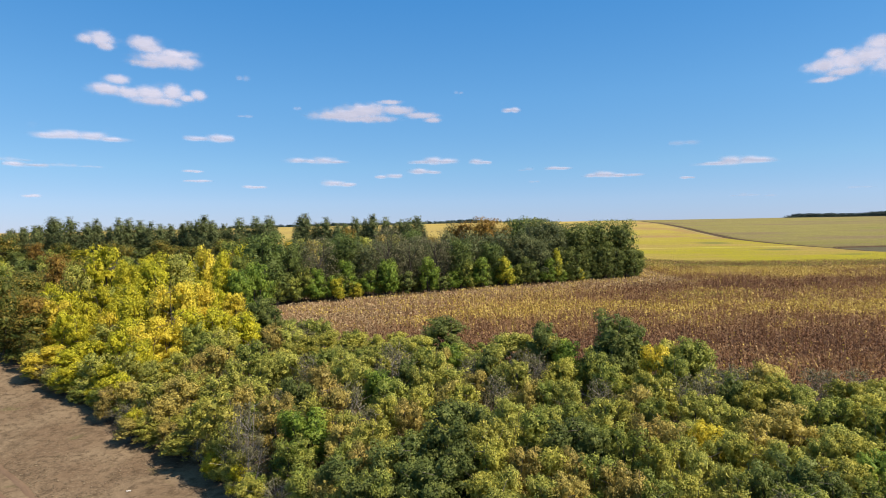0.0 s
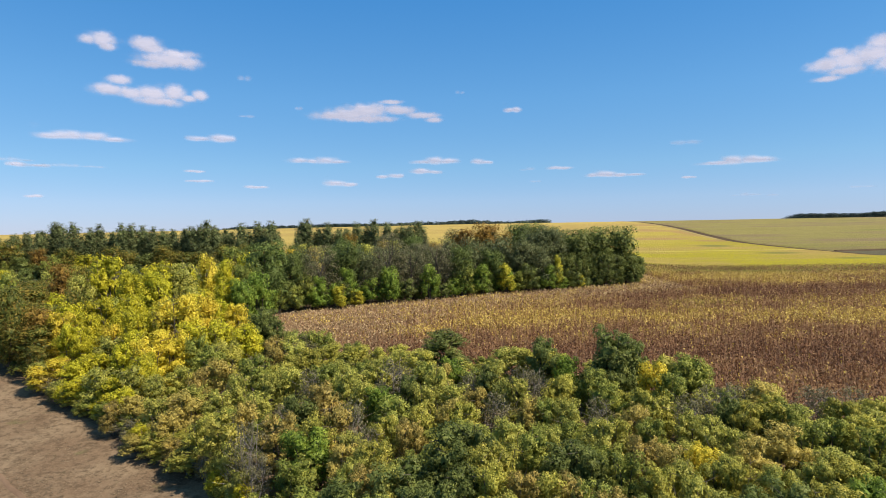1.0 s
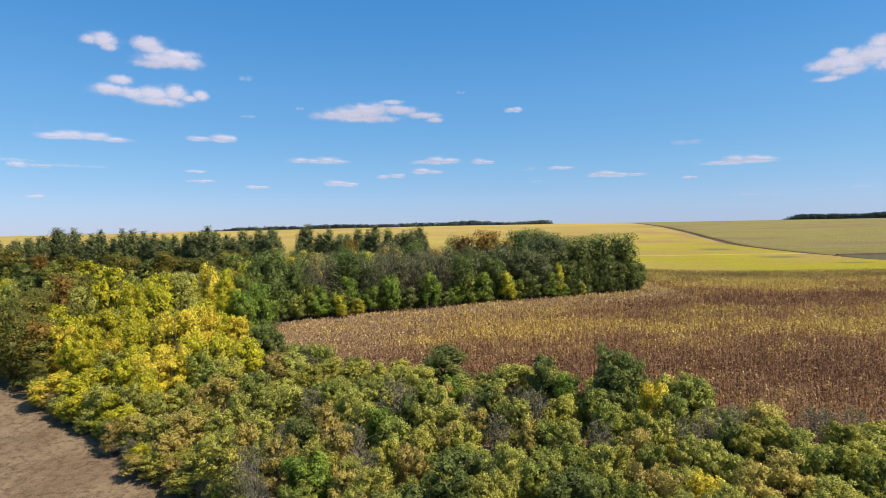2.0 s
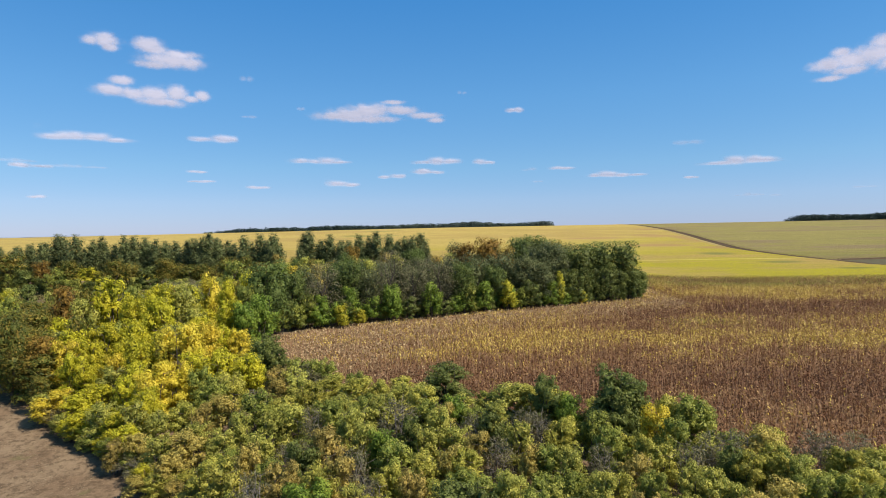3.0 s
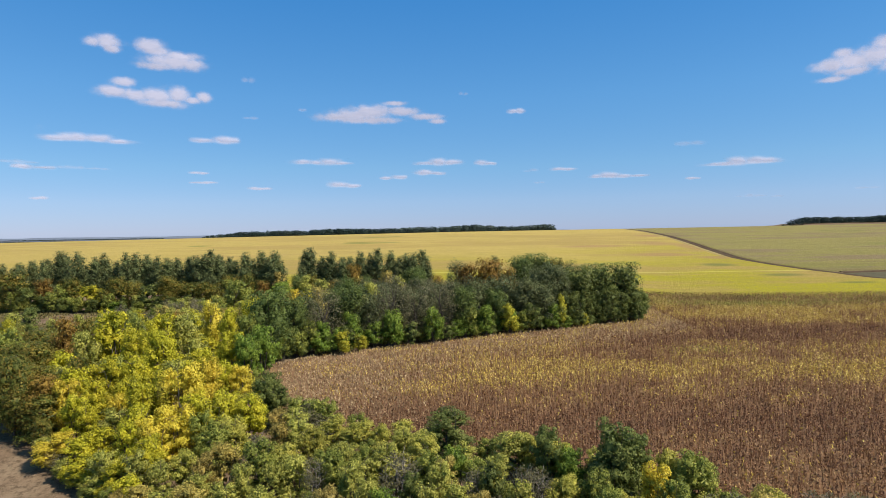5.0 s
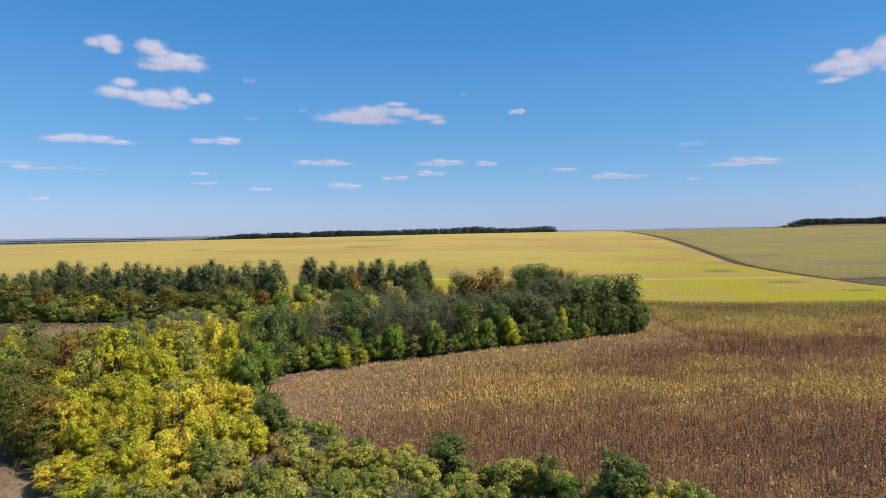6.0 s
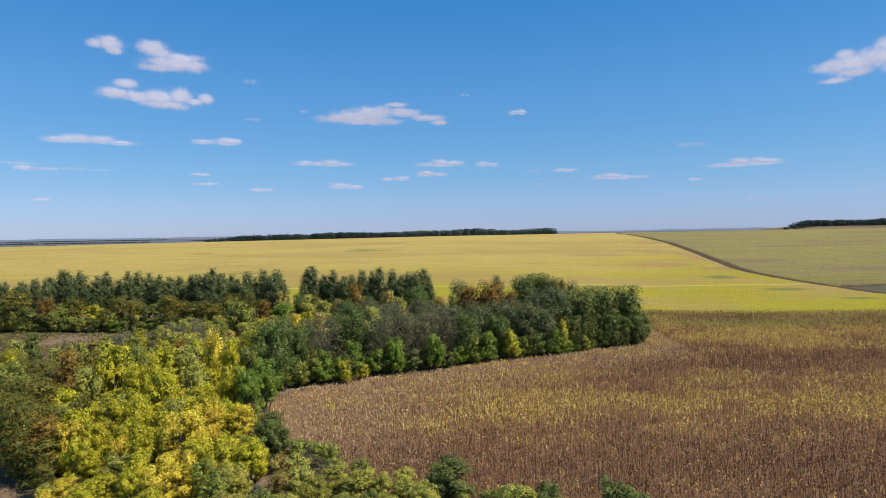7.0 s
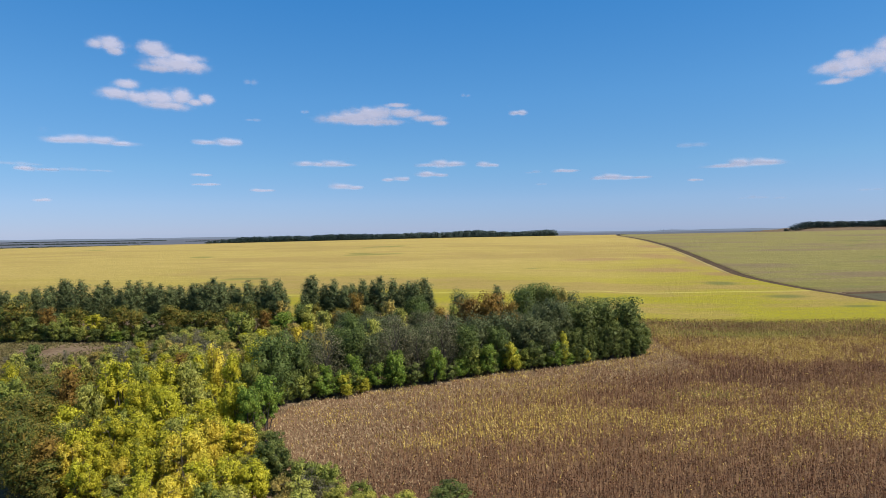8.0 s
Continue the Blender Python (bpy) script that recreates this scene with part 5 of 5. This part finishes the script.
def heaped_cloud(heaps, seed):
    """A larger cloud made of several soft heaps that run into one another."""
    heaps = np.array(heaps)
    lo, hi = (heaps[:, :2] - heaps[:, 2:] * 1.3).min(0), (heaps[:, :2] + heaps[:, 2:] * 1.3).max(0)
    azimuth, elevation = (lo + hi) / 2
    width, height = hi - lo
    nu, nv = int(width * 7) + 8, int(height * 10) + 8
    u, v = np.meshgrid(np.linspace(lo[0], hi[0], nu), np.linspace(lo[1], hi[1], nv))
    wob = np.array([[noise.fractal((x * 1.1, y * 1.5, seed * 3.7), 1.0, 2.1, 4) for x, y in zip(ru, rv)] for ru, rv in zip(u, v)])
    fine = np.array([[noise.fractal((x * 3.5, y * 4.5, seed * 1.7), 0.9, 2.1, 3) for x, y in zip(ru, rv)] for ru, rv in zip(u, v)])
    clear = np.ones_like(u)
    swell = np.zeros_like(u)
    for a, e, w, h in heaps:
        q = np.hypot((u - a) / w, (v - e) / h) + 0.16 * wob + 0.09 * fine + 0.05
        c = 1 - smooth(0.0, 1.28, q)
        clear = np.minimum(clear, 1 - c)
        swell = swell + np.exp(7 * np.clip(1.1 - q * q, 0, 1) * h)
    dens = 1 - clear
    swell = np.log(swell + 1.0) / 7
    edge = np.minimum(np.minimum(u - lo[0], hi[0] - u) / 0.3, np.minimum(v - lo[1], hi[1] - v) / 0.15)
    dens *= np.clip(edge, 0, 1)
    cloud_skins(azimuth, elevation, u - azimuth, v - elevation, dens, CLOUD_FAR * np.radians(swell) * 0.3, "white heaped cloud with a soft rim in the blue sky")


# heaps of each big cloud: azimuth, elevation, half width, half height, in degrees
HEAPED = (
    ((-29.78, 15.86, 1.48, 0.82), (-30.80, 15.72, 0.99, 0.55), (-29.51, 15.37, 0.99, 0.49)),
    ((-26.53, 15.90, 1.64, 0.82), (-26.11, 15.55, 1.64, 0.60), (-24.90, 14.77, 3.40, 0.93), (-26.15, 14.33, 2.30, 0.49), (-23.31, 14.68, 1.64, 0.77), (-24.20, 15.29, 2.30, 0.55)),
    ((-28.64, 12.81, 1.32, 0.55), (-29.30, 11.98, 2.08, 0.66), (-27.83, 11.85, 2.19, 0.71), (-26.23, 11.89, 2.19, 0.99), (-24.53, 12.11, 1.54, 0.99), (-25.67, 11.32, 2.85, 0.60), (-22.47, 12.07, 0.93, 0.66), (-23.40, 11.72, 0.99, 0.44)),
    ((-8.42, 10.80, 4.28, 0.88), (-10.01, 10.62, 3.29, 0.66), (-7.08, 11.12, 3.29, 0.88), (-4.38, 11.17, 2.63, 0.60), (-1.95, 10.69, 2.30, 0.44), (-0.87, 10.26, 1.21, 0.33), (-4.90, 11.9, 1.64, 0.30), (-7.20, 10.34, 3.95, 0.49)),
    ((34.2, 12.45, 2.3, 1.0), (32.9, 12.4, 1.9, 0.8), (35.8, 12.7, 2.2, 1.25), (36.3, 13.5, 1.5, 0.9), (33.6, 13.2, 1.0, 0.5), (34.16, 11.75, 1.8, 0.5), (32.9, 11.3, 1.6, 0.33), (37.6, 12.2, 2.6, 1.5)),
)
LOW_CLOUDS = ((-31.26, 7.97, 8.22, 0.99), (-21.40, 8.38, 4.17, 1.10), (-11.95, 6.54, 6.25, 0.88), (-0.66, 6.44, 5.15, 0.88), (3.69, 6.30, 2.19, 0.77),
              (-1.77, 5.49, 3.29, 0.77), (-5.15, 5.05, 2.63, 0.66), (-9.89, 4.38, 3.29, 0.88), (-22.76, 5.36, 1.86, 0.44), (-22.36, 4.57, 2.41, 0.55),
              (-17.53, 4.00, 2.41, 0.44), (-34.99, 5.56, 2.96, 0.77), (-34.63, 3.03, 1.54, 0.44), (6.72, 11.05, 1.86, 0.77), (11.06, 5.50, 2.85, 0.55),
              (15.78, 4.69, 6.36, 0.66), (26.15, 5.40, 7.68, 0.88), (22.46, 4.19, 1.32, 0.44))
FAINT_CLOUDS = ((22.33, 7.32, 2.63, 0.88), (-18.31, 10.34, 1.54, 0.44), (-18.26, 13.63, 1.32, 0.77), (1.72, 12.75, 0.88, 0.55), (-13.55, 11.26, 0.77, 0.66),
                (8.78, 4.30, 1.10, 0.44), (8.10, 5.44, 1.54, 0.44), (35.32, 2.77, 1.75, 0.44), (29.05, 2.33, 1.32, 0.33), (27.02, 2.42, 2.74, 0.33),
                (-36.07, 5.86, 4.39, 0.55), (-31.94, 5.52, 5.48, 0.44))
for i, heaps in enumerate(HEAPED):
    heaped_cloud([(a + (0.25 if a < -20 else 0), e - (0.15 if a < -20 else 0), w, h) for a, e, w, h in heaps], 200 + i)
for i, (a, e, w, h) in enumerate(LOW_CLOUDS):
    cloud(a, e, w * 0.95, h * 1.5, 300 + i, 0.74)
for i, (a, e, w, h) in enumerate(FAINT_CLOUDS):
    cloud(a, e, w, h * 1.4, 400 + i, 0.42)


# ---------------------------------------------------------------- masts on the far horizon
PALEGREY = soil_material("pale_grey_masonry", (0.30, 0.31, 0.34), (0.36, 0.37, 0.40), (0.26, 0.27, 0.30))


def far_tower(x, y, height, wide):
    tv, tf = [], []
    z = float(ground_z(x, y))
    tube(tv, tf, (0, 0, -2), (0, 0, height * 0.6), wide, wide * 0.6, 8)
    tube(tv, tf, (0, 0, height * 0.6), (0, 0, height), wide * 0.6, wide * 0.4, 8)
    ob = tagged(new("far_tower", mesh_from("far_tower", tv, tf, PALEGREY)), "thin grey tower on the far horizon", "tower", "towers on the horizon")
    ob.matrix_world = pose(x, y, z)


for x, y, h, w in ((1560, 4400, 44, 3.0), (1590, 4420, 36, 3.5), (1640, 4400, 50, 2.5), (1665, 4430, 34, 3.0), (1480, 4400, 30, 3.0)):
    far_tower(x, y, h * 0.62, w * 0.55)
